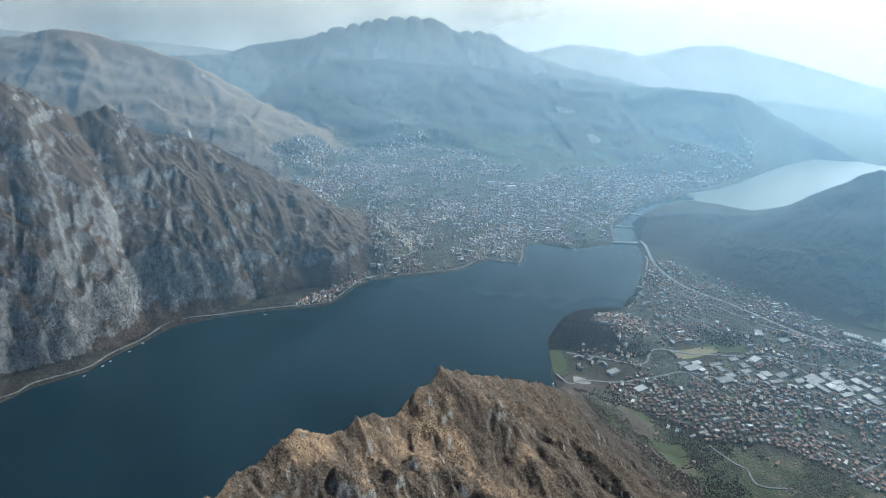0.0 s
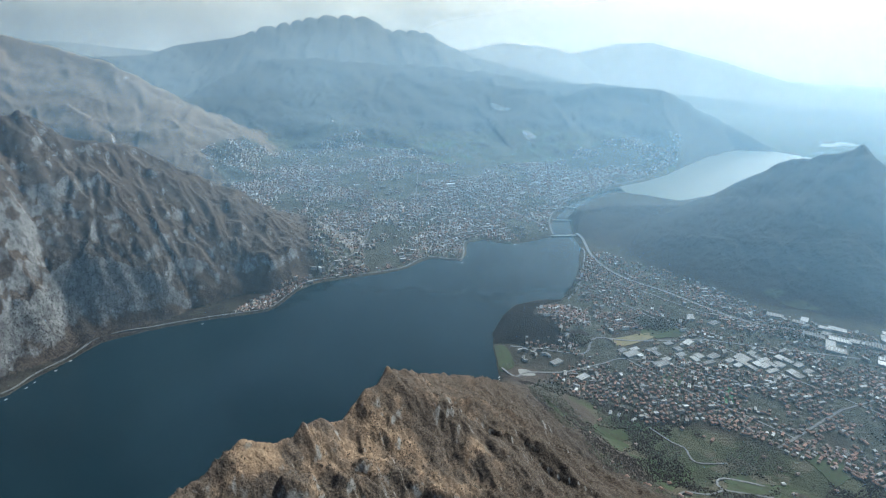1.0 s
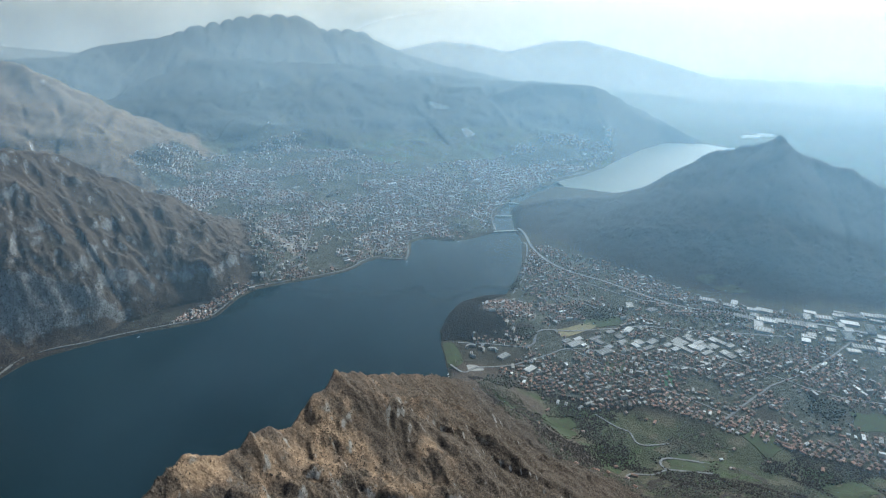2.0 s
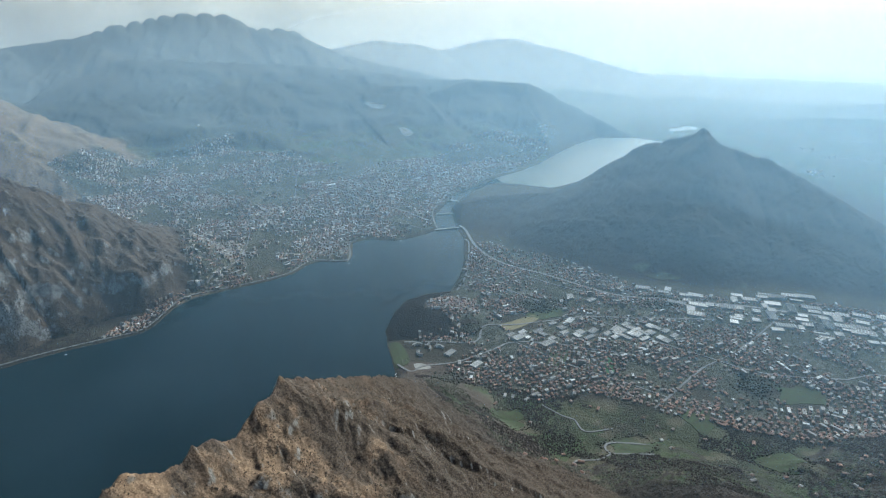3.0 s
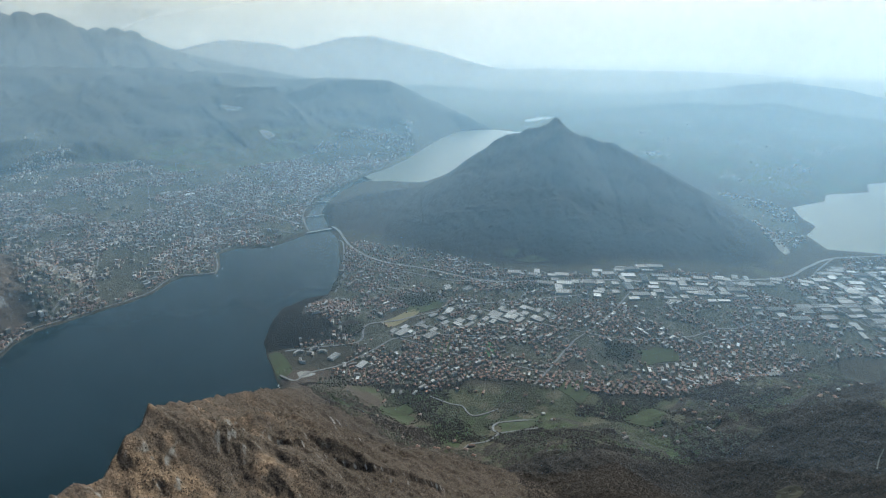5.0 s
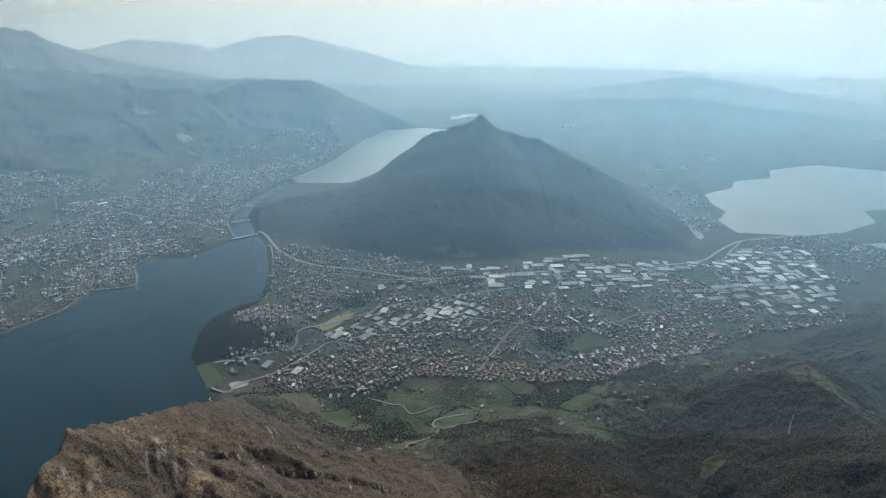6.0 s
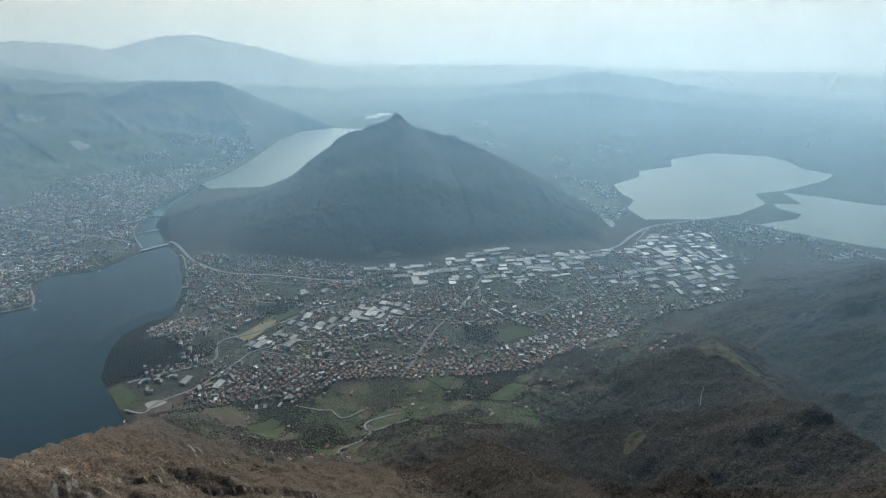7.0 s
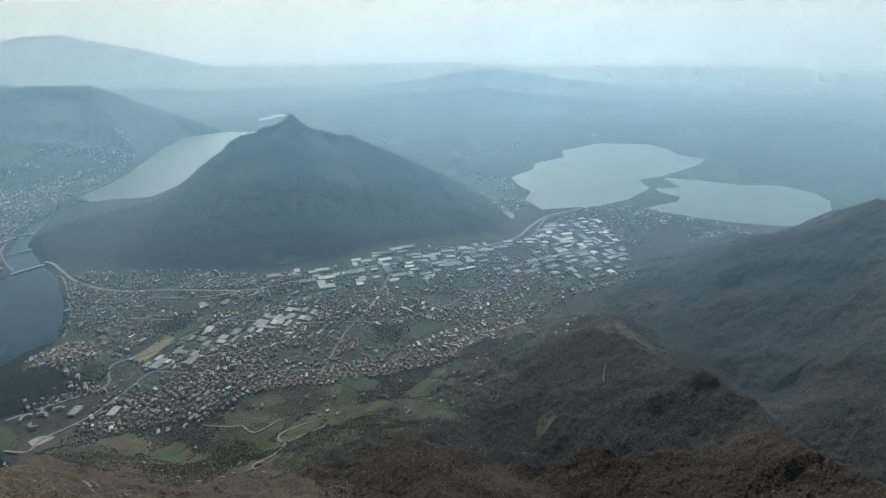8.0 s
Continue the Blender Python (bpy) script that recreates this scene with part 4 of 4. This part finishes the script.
def own_tint(name, stops, rough=0.85):
    """A different tint for every object."""
    k = Nodes(name)
    r = k.n.new("ShaderNodeObjectInfo").outputs["Random"]
    c = k.mix(k.ramp(k.noise(4, 5), 0.3, 0.7), (0.7, 0.7, 0.7), (1, 1, 1))
    return k.done(k.mix(1.0, k.colours(r, stops), c, "MULTIPLY"), rough)


mat_wall_own = own_tint("house_plaster", [(0.0, (0.33, 0.29, 0.24)), (0.4, (0.40, 0.36, 0.315)), (0.75, (0.30, 0.235, 0.18)), (0.92, (0.46, 0.44, 0.40)), (1.0, (0.70, 0.68, 0.65))])
mat_tile_own = own_tint("house_tiles", [(0.0, (0.19, 0.115, 0.09)), (0.3, (0.27, 0.155, 0.112)), (0.55, (0.155, 0.122, 0.104)), (0.75, (0.34, 0.19, 0.135)), (0.9, (0.24, 0.225, 0.21)), (1.0, (0.62, 0.60, 0.56))])
mat_sheet_own = own_tint("sheet_roof", [(0.0, (0.13, 0.122, 0.115)), (0.35, (0.20, 0.19, 0.178)), (0.7, (0.29, 0.28, 0.26)), (0.9, (0.42, 0.41, 0.385)), (1.0, (0.74, 0.72, 0.68))], 0.75)
mat_concrete = own_tint("precast_wall", [(0.0, (0.35, 0.34, 0.32)), (1.0, (0.52, 0.51, 0.48))])
mat_skylight = plain("skylight", (0.27, 0.29, 0.30), 0.3, 0.1)


def mesh_of(name, verts, faces, material):
    me = bpy.data.meshes.new(name)
    me.from_pydata([(a * S, b * S, c * S) for a, b, c in verts], [], faces)
    me.materials.append(material)
    return me


def part(name, me, parent, at=(0, 0, 0), label=""):
    ob = new(name, me)
    ob.parent = parent
    ob.location = [q * S for q in at]
    return tagged(ob, label)


def box_piece(x, y, z, a, b, c):
    v = [(x + sx * a / 2, y + sy * b / 2, z + q) for q in (0, c) for sx, sy in ((-1, -1), (1, -1), (1, 1), (-1, 1))]
    return v, [(0, 1, 5, 4), (1, 2, 6, 5), (2, 3, 7, 6), (3, 0, 4, 7), (4, 5, 6, 7)]


def warehouse(length, width, height, saw):
    base = new("warehouse")
    (wv, wf), (rv, rf) = flat_pieces(length, width, height)
    part("wall", mesh_of("warehouse_wall", wv, wf, mat_concrete), base)
    if saw:
        rv, rf = [], []
        n = int(length / 11)
        a, b, st = length / 2 - 1, width / 2 - 1, (length - 2) / n
        for i in range(n):
            x0 = -a + i * st
            rv += [(x0, -b, height), (x0, b, height), (x0 + 1.5, -b, height + 3.4), (x0 + 1.5, b, height + 3.4)]
        rv += [(a, -b, height), (a, b, height)]
        for i in range(n):
            o = i * 4
            rf += [(o, o + 2, o + 3, o + 1), (o + 2, o + 4, o + 5, o + 3), (o, o + 4, o + 2), (o + 1, o + 3, o + 5)]
    part("roof", mesh_of("warehouse_roof", rv, rf, mat_sheet_own), base)
    if not saw:
        sk = mesh_of("skylight", *box_piece(0, 0, 0, 2.4, width * 0.7, 0.6), mat_skylight)
        for x in np.arange(-length / 2 + 8, length / 2 - 6, 14.0):
            part("skylight", sk, base, (x, 0, height + 0.65))
    return tagged(base, "low concrete warehouse with a pale sheet-metal roof", "warehouse", "warehouses of the industrial quarter")


# large sheds that stand out: x, y, length, width, turn in degrees
SHEDS = [(1605, 2640, 62, 30, 75), (1690, 2560, 50, 26, 20), (1460, 2385, 70, 34, 35), (1625, 2190, 85, 45, 25), (1510, 2245, 60, 40, 25), (1245, 2210, 80, 30, 15), (1145, 2315, 95, 50, 20),
         (860, 2165, 60, 22, 30), (780, 2305, 45, 18, 30), (1690, 2130, 60, 35, 25), (2045, 2590, 95, 40, -35), (2440, 2300, 70, 40, -35), (2535, 2150, 90, 45, -35), (2095, 2205, 80, 40, -40),
         (885, 1900, 30, 12, 60), (912, 1880, 30, 12, 60), (960, 1845, 45, 14, 30), (455, 5330, 120, 40, 10), (630, 5235, 90, 35, 10), (1100, 4880, 150, 40, 60), (1260, 5060, 110, 40, 60), (1460, 5350, 80, 50, 40), (820, 4630, 90, 30, 60), (1270, 5445, 70, 50, 40), (-440, 5410, 80, 30, 20), (-220, 5215, 60, 30, 20), (1800, 5500, 90, 40, 40), (2400, 5750, 100, 40, 40), (2900, 6100, 100, 40, 40)]
protos = [warehouse(L, W, H, saw) for L, W, H, saw in ((58, 34, 8, 0), (80, 42, 9, 0), (46, 28, 7, 0), (96, 40, 9, 1), (64, 24, 8, 0), (40, 40, 8, 0), (28, 11, 5, 0))]
w_plots = plots(WORKS, 300, 88, 56, -0.28, 21, turn=radians(-37))
HALLS = [(1000, 2330), (1090, 2420), (1500, 2420), (1750, 2260), (1950, 2050), (1780, 1960), (1500, 2180), (1150, 2230)]
n_works = len(w_plots)
w_plots = np.concatenate([w_plots, plots(HALLS, 200, 66, 50, -0.08, 23, turn=radians(20))])
sheds = []
for i, (x, y, turn, h) in enumerate(w_plots):
    sheds.append((x, y, h, turn + (0 if rng.random() < 0.75 else math.pi / 2), int(rng.integers(0, 6)) if i < n_works else int(rng.choice([2, 2, 4, 5]))))
for x, y, L, W, turn in SHEDS:
    sheds.append((x, y, float(land(np.array([x * 1.0]), np.array([y * 1.0]))[0][0]), radians(turn), 1 if L > 70 else 6 if W < 15 else 0))
for i, (x, y, h, turn, kind) in enumerate(sheds):
    m = pose(x * S, y * S, h * S, 0, 0, math.degrees(turn))
    if i < len(protos):
        protos[i].matrix_basis = m
        sheds[i] = (x, y, h, turn, i)
    else:
        copy_thing(protos[kind], m)
taken = [(x, y, 40) for x, y, *_ in sheds]

houses = plots(TOWN_WEST, 170, 20, 23, -0.27, 31, taken=taken)
houses = houses[np.argsort(np.hypot(houses[:, 0] - 1450, houses[:, 1] - 1500))]


def house(length, width, eave, ridge, hip, wing):
    base = new("house")
    (wv, wf), (rv, rf) = house_pieces(length, width, eave, ridge, hip)
    part("wall", mesh_of("house_wall", wv, wf, mat_wall_own), base)
    part("roof", mesh_of("house_roof", rv, rf, mat_tile_own), base)
    part("chimney", mesh_of("chimney", *box_piece(0, 0, 0, 0.9, 0.9, 2.2), mat_wall_own), base, (length * 0.2, 1.2, ridge - 0.9))
    if wing:
        (wv, wf), (rv, rf) = house_pieces(length * 0.5, width * 0.7, eave * 0.7, eave * 0.7 + 1.8, 0.0)
        part("wing_wall", mesh_of("wing_wall", wv, wf, mat_wall_own), base, (length * 0.3, width * 0.55, 0))
        part("wing_roof", mesh_of("wing_roof", rv, rf, mat_tile_own), base, (length * 0.3, width * 0.55, 0))
    return tagged(base, "plastered house with a brown tiled roof", "house", "houses of the town below the ridge")


KINDS = [(12, 9, 6.5, 8.6, 0.0, 0), (13, 10, 7.5, 9.8, 0.45, 0), (10, 9, 6, 8.1, 0.4, 1), (15, 10, 8.5, 10.9, 0.3, 0), (22, 9, 8, 10.0, 0.0, 0), (12, 10, 6.5, 8.8, 0.35, 1), (14, 11, 9, 11.2, 0.4, 0), (10, 8, 5.5, 7.6, 0.0, 1)]
h_protos = [house(*k) for k in KINDS]
for i, (x, y, turn, h) in enumerate(houses[:300]):
    m = pose(x * S, y * S, h * S, 0, 0, math.degrees(turn) + (90 if rng.random() < 0.4 else 0))
    if i < len(h_protos):
        h_protos[i].matrix_basis = m
    else:
        copy_thing(h_protos[int(rng.integers(0, len(h_protos)))], m)


def town(name, spots, label, tall=0.1, seed=3, big=1.0):
    r = np.random.default_rng(seed)
    pieces = []
    for x, y, turn, h in spots:
        turn = turn + (math.pi / 2 if r.random() < 0.4 else 0)
        if r.random() < tall:
            w, f = flat_pieces(r.uniform(16, 40) * big, r.uniform(11, 16) * big, r.uniform(9, 22))
            mats = (0, 2)
        else:
            eave = r.uniform(6, 11)
            w, f = house_pieces(r.uniform(9, 18) * big, r.uniform(9, 13) * big, eave, eave + r.uniform(2, 3), r.choice([0.0, 0.35, 0.45]))
            mats = (0, 1)
        for (v, q), m in zip((w, f), mats):
            pieces.append((placed(v, x, y, h, turn), q, m))
    return joined(name, pieces, [mat_plaster, mat_tiles, mat_metal_roof], label, "houses")


def apartment_block(length, width, height):
    base = new("apartment_block")
    (wv, wf), (rv, rf) = flat_pieces(length, width, height)
    part("wall", mesh_of("flats_wall", wv, wf, mat_wall_own), base)
    part("roof", mesh_of("flats_roof", rv, rf, mat_sheet_own), base)
    part("lift_tower", mesh_of("lift_tower", *box_piece(0, 0, 0, 4, 4, 3), mat_wall_own), base, (length * 0.15, 0, height + 0.6))
    band = mesh_of("balcony", *box_piece(0, 0, 0, length * 0.7, 1.4, 1.0), mat_concrete)
    for i in range(1, int(height / 3.2)):
        part("balcony", band, base, (0, -width / 2 - 0.7, i * 3.2))
    return tagged(base, "pale flat-roofed apartment block with balconies", "apartment block", "apartment blocks of the town")


flats = houses[300::22][:110]
rest = np.delete(houses, np.r_[0:300, np.arange(300, len(houses), 22)[:110]], 0)
b_protos = [apartment_block(*q) for q in ((24, 13, 13), (32, 12, 16), (20, 15, 10), (38, 13, 13))]
for i, (x, y, turn, h) in enumerate(flats):
    m = pose(x * S, y * S, h * S, 0, 0, math.degrees(turn))
    if i < len(b_protos):
        b_protos[i].matrix_basis = m
    else:
        copy_thing(b_protos[int(rng.integers(0, len(b_protos)))], m)
town("cape_houses", plots(CAPE_TOWN, 120, 21, 24, -0.3, 43, gap=6), "houses with brown roofs on the back of the low hill", 0.1, 4, 0.9)
SHORE_TOWN = [(-850, 2960), (-640, 2995), (-570, 3080), (-480, 3290), (-430, 3400), (-560, 3330), (-680, 3170), (-800, 3060)]
town("shore_houses", plots(SHORE_TOWN, 120, 19, 21, -0.35, 45, gap=4), "red-roofed houses in a row along the lake shore", 0.05, 14, 0.9)
town("town_houses", rest, "plastered houses with brown tiled roofs in the valley", 0.07, 3, 0.88)
city = plots(TOWN_EAST, 190, 22, 25, -0.16, 41, thin=(5100, 6900), taken=[(x, y, 45) for x, y, *_ in SHEDS[17:]])
town("city_houses", city, "crowded pale houses and flat blocks of the lakeside city", 0.3, 5, 1.0)
SUBURB = [(3650, 1480), (4020, 1740), (4380, 1440), (4500, 1180), (4440, 900), (4440, 520), (4250, 330), (3900, 620), (3600, 1000)]
town("suburb_houses", plots(SUBURB, 260, 36, 40, 0.0, 53, taken=taken), "pale houses between the lakes and the warehouses", 0.3, 12)
town("village_houses", plots(TOWN_SOUTH, 300, 34, 38, -0.05, 51), "scattered pale houses beside the small lake", 0.25, 6)


# ---- trees ----
def clumps(name, spots, lo, hi, tall, material, label, seed, faceted=False):
    """Crowns of uneven, faceted leaf clumps that sit in the ground, each its own shape."""
    r = np.random.default_rng(seed)
    g = (1 + 5 ** 0.5) / 2
    ico = np.array([(-1, g, 0), (1, g, 0), (-1, -g, 0), (1, -g, 0), (0, -1, g), (0, 1, g), (0, -1, -g), (0, 1, -g), (g, 0, -1), (g, 0, 1), (-g, 0, -1), (-g, 0, 1)]) / math.hypot(1, g)
    tri = np.array([(0, 11, 5), (0, 5, 1), (0, 1, 7), (0, 7, 10), (0, 10, 11), (1, 5, 9), (5, 11, 4), (11, 10, 2), (10, 7, 6), (7, 1, 8), (3, 9, 4), (3, 4, 2), (3, 2, 6), (3, 6, 8), (3, 8, 9), (4, 9, 5), (2, 4, 11), (6, 2, 10), (8, 6, 7), (9, 8, 1)])
    if faceted:
        ico = np.array([(1, 0, -0.3), (0, 1, -0.3), (-1, 0, -0.3), (0, -1, -0.3), (0.15, 0, 1), (0, 0.1, -1)])
        tri = np.array([(0, 1, 4), (1, 2, 4), (2, 3, 4), (3, 0, 4)])
    nv, nf = len(ico), len(tri)
    z, _, shore = land(spots[:, 0], spots[:, 1])
    spots, z = spots[shore > 6], z[shore > 6]
    n = len(spots)
    rad = r.uniform(lo, hi, n)
    v = ico[None] * r.uniform(0.6, 1.3, (n, nv, 1)) * rad[:, None, None]
    v[..., 2] *= r.uniform(tall * 0.7, tall * 1.3, n)[:, None]
    v[..., 0] += spots[:, 0, None]
    v[..., 1] += spots[:, 1, None]
    v[..., 2] += (z + rad * tall * 0.55)[:, None]
    f = tri[None] + (np.arange(n) * nv)[:, None, None]
    me = bpy.data.meshes.new(name)
    me.vertices.add(n * nv)
    me.vertices.foreach_set("co", (v * S).ravel())
    me.loops.add(n * nf * 3)
    me.loops.foreach_set("vertex_index", f.ravel())
    me.polygons.add(n * nf)
    me.polygons.foreach_set("loop_start", np.arange(0, n * nf * 3, 3))
    me.update(calc_edges=True)
    me.materials.append(material)
    return tagged(new(name, me), label, "trees", kind="stuff")


def scatter(zone, n, seed, size=180, thr=0.0, gap=3.0, fuzz=0.2):
    r = np.random.default_rng(seed)
    zx, zy = [p[0] for p in zone], [p[1] for p in zone]
    p = np.stack([r.uniform(min(zx), max(zx), n), r.uniform(min(zy), max(zy), n)], 1)
    p = p[shore_distance(p[:, 0], p[:, 1], zone) < 0]
    p = p[fbm(p[:, 0] / size, p[:, 1] / size, 4, seed) + r.uniform(-fuzz, fuzz, len(p)) > thr]
    for poly, _, _ in FIELDS:
        p = p[shore_distance(p[:, 0], p[:, 1], poly) > 2]
    return p[off_road(p[:, 0], p[:, 1], gap)]


CAPE = [(480, 2560), (560, 2800), (680, 2930), (840, 3010), (1010, 2960), (860, 2890), (800, 2800), (760, 2690), (850, 2570), (900, 2490), (960, 2420), (760, 2455), (620, 2500), (530, 2520)]
RIDGE = [(-330, 350), (-240, 520), (-100, 620), (20, 740), (200, 1150), (500, 1800), (900, 1500), (1000, 900), (700, 550), (200, 350)]
in_town = scatter(TOWN_WEST, 60000, 71, 150, -0.1)
for x, y, *_ in sheds:
    in_town = in_town[np.hypot(in_town[:, 0] - x, in_town[:, 1] - y) > 38]
for (cx, cy), rad in OPEN:
    in_town = in_town[np.hypot(in_town[:, 0] - cx, in_town[:, 1] - cy) > rad]
clumps("town_trees", in_town[:26000], 1.8, 4.4, 1.1, mat_leaf, "dark green and bare trees between the houses", 1, True)
GROVES = [((1890, 1585), 80), ((1330, 2610), 75), ((1450, 2590), 70), ((1160, 3430), 60), ((1300, 3330), 60), ((2060, 2400), 70), ((950, 2480), 50), ((1960, 2420), 60), ((700, 2050), 90), ((1080, 3080), 60)]
r = np.random.default_rng(79)
grove = np.concatenate([np.array(c) + r.normal(0, 0.3 * rad, (260, 2)) + r.normal(0, 0.45 * rad, (9, 2)).repeat(29, 0)[:260] for c, rad in GROVES])
clumps("grove_trees", grove, 3, 6, 1.2, mat_leaf, "dark groves of trees in the town", 6)
clumps("hillside_woods", scatter(HILLSIDE, 110000, 80, 190, 0.08, fuzz=0.05)[:30000], 1.8, 4.0, 1.0, mat_bare, "bare brown copses between the hillside meadows", 13, True)
clumps("hillside_trees", scatter(HILLSIDE, 70000, 72, 110, 0.12, fuzz=0.07)[:16000], 2.0, 4.6, 1.0, mat_leaf, "dark woods and hedges between the hillside meadows", 2, True)
hedge = np.concatenate([smooth_line(poly + poly[:1], 5.0) for poly, _, label in FIELDS if "hillside" in label])
hedge = hedge + r.normal(0, 6, hedge.shape)
clumps("hedge_trees", hedge[off_road(hedge[:, 0], hedge[:, 1], 3.0)], 2.0, 4.5, 1.0, mat_leaf, "dark hedges round the hillside meadows", 12)
clumps("cape_trees", scatter(CAPE, 26000, 73, 150, -0.6), 2, 4.2, 1.0, mat_bare, "dark wood on the hill by the lake", 3, True)
FOOT = [(1600, 3600), (1800, 3250), (2080, 2760), (2400, 2420), (2900, 2180), (3400, 1800), (3500, 2000), (2900, 2450), (2500, 2750), (2200, 3100), (1800, 3700)]
clumps("foot_trees", scatter(FOOT, 24000, 77, 200, -0.5), 2.0, 4.5, 1.0, mat_bare, "bare brown wood along the foot of the mountain", 8, True)
APRON = LAKE_MAIN[2:14] + [(x - 90, y + 215) for x, y in LAKE_MAIN[13:1:-1]]
clumps("shore_trees", scatter(APRON, 90000, 78, 90, -0.28, gap=1.0)[:16000], 1.6, 3.8, 1.0, mat_bare, "bare brown thickets between the cliffs and the shore road", 9, True)
clumps("ridge_shrubs", scatter(RIDGE, 150000, 74, 45, -0.05)[:60000], 0.6, 1.7, 0.8, mat_shrub, "leafless brown shrubs on the ridge", 4, True)
clumps("city_trees", scatter(TOWN_EAST, 130000, 75, 190, -0.06, fuzz=0.12)[:46000], 2.6, 5.6, 1.0, mat_leaf, "dark trees between the city's houses", 5, True)
WOODS = [(450, 350), (900, 1100), (1350, 1000), (1800, 780), (2350, 900), (3000, 780), (3500, 300), (3000, -100), (2000, -300), (1200, -250), (600, 0)]
clumps("mountain_woods", scatter(WOODS, 160000, 76, 200, -0.3)[:80000], 1.6, 3.4, 0.75, mat_bare, "leafless brown woods covering the mountainside", 7, True)


# ---- lakefront blocks, farms and the plain beyond ----
def curved_block(cx, cy, radius, start, end, depth, height):
    """A curved white apartment row with a flat roof in a parapet."""
    base = new("apartment_block")
    h = float(land(np.array([cx * 1.0]), np.array([cy * 1.0]))[0][0])
    base.matrix_basis = pose(cx * S, cy * S, h * S)
    n = 12
    for name, inset, z0, z1, mat in (("wall", 0.0, -5, height, mat_wall_own), ("roof", 0.8, height - 0.2, height + 0.6, mat_sheet_own)):
        verts, faces = [], []
        for i in range(n + 1):
            a = radians(start + (end - start) * i / n)
            for rr in (radius - depth / 2 + inset, radius + depth / 2 - inset):
                for z in (z0, z1):
                    verts.append((rr * math.cos(a), rr * math.sin(a), z))
            if i:
                o = (i - 1) * 4
                faces += [(o, o + 4, o + 5, o + 1), (o + 2, o + 3, o + 7, o + 6), (o + 1, o + 5, o + 7, o + 3)]
        faces += [(0, 1, 3, 2), (n * 4, n * 4 + 2, n * 4 + 3, n * 4 + 1)]
        part(name, mesh_of("block_" + name, verts, faces, mat), base)
    return tagged(base, "curved white apartment block near the harbour", "apartment block", "curved blocks at the harbour")


for cx, cy, radius, a0, a1 in ((650, 2410, 24, 20, 160), (682, 2380, 22, -60, 90), (725, 2400, 24, 30, 180), (655, 2350, 22, 120, 260), (740, 2360, 22, -20, 120)):
    curved_block(cx, cy, radius, a0, a1, 10, 12)

farm_spots = scatter(HILLSIDE, 260, 88, 200, -0.1, gap=6)[:60]
farm_h = land(farm_spots[:, 0], farm_spots[:, 1])[0]
for (x, y), h in zip(farm_spots, farm_h):
    if h < 330:
        copy_thing(h_protos[int(rng.integers(0, len(h_protos)))], pose(x * S, y * S, h * S, 0, 0, rng.uniform(0, 180)))

PLAIN = [(4900, 3000), (5200, 5200), (6500, 6200), (8500, 5000), (11000, 3500), (12500, 500), (9500, -600), (6300, -400), (7100, 900), (7200, 2000), (6500, 2700)]
far_spots = plots(PLAIN, 900, 60, 70, 0.40, 61)
town("plain_houses", far_spots, "scattered pale houses and sheds on the hazy plain", 0.2, 8, 0.85)
VALLEY_END = [(2700, 5650), (3200, 6100), (3750, 6560), (3500, 6700), (2900, 6300), (2300, 6000)]
town("lakeside_sheds", plots(VALLEY_END, 250, 48, 40, -0.2, 63, highest=45.0), "pale sheds and houses along the far lake shore", 0.6, 9, 1.6)


# ---- boats ----
mat_hull = plain("white_hull", (0.70, 0.70, 0.68), 0.4, 0.1)
mat_cabin = plain("boat_cabin", (0.35, 0.37, 0.40), 0.4, 0.15)


def boat(length):
    base = new("boat")
    hull, n = bmesh.new(), 8
    rings = []
    for i in range(n + 1):
        u = i / n
        half = length * 0.16 * (1 - max(0.0, (u - 0.45) / 0.55) ** 2.2)
        x = (u - 0.5) * length
        rings.append([hull.verts.new((x * S, y * S, z * S)) for y, z in ((-half, 1.1 + 0.3 * u), (-half * 0.6, -0.3), (half * 0.6, -0.3), (half, 1.1 + 0.3 * u))])
    for a, b in zip(rings, rings[1:]):
        for q in range(4):
            hull.faces.new((a[q], b[q], b[(q + 1) % 4], a[(q + 1) % 4]))
    hull.faces.new(rings[0][::-1])
    hull.faces.new(rings[-1])
    me = bpy.data.meshes.new("hull")
    hull.to_mesh(me)
    hull.free()
    me.materials.append(mat_hull)
    part("hull", me, base)
    part("cabin", mesh_of("cabin", *box_piece(0, 0, 0, length * 0.3, length * 0.18, 1.3), mat_cabin), base, (-length * 0.05, 0, 1.2))
    return tagged(base, "small white motor boat moored by the shore", "boat", "boats along the shores")


boat_spots = [(-1474, 2560, 40), (-1500, 2480, 55), (-1546, 2391, 70), (-1560, 2350, 60), (-1600, 2270, 50), (-958, 2870, 15), (512, 2262, 200), (520, 2250, 210), (528, 2238, 205), (536, 2226, 190), (517, 2236, 215), (511, 3570, 30), (560, 3670, 80), (930, 3870, 10)]
first = boat(12)
for i, (x, y, turn) in enumerate(boat_spots):
    m = pose(x * S, y * S, 0, 0, 0, turn)
    if i:
        copy_thing(first, m)
    else:
        first.matrix_basis = m
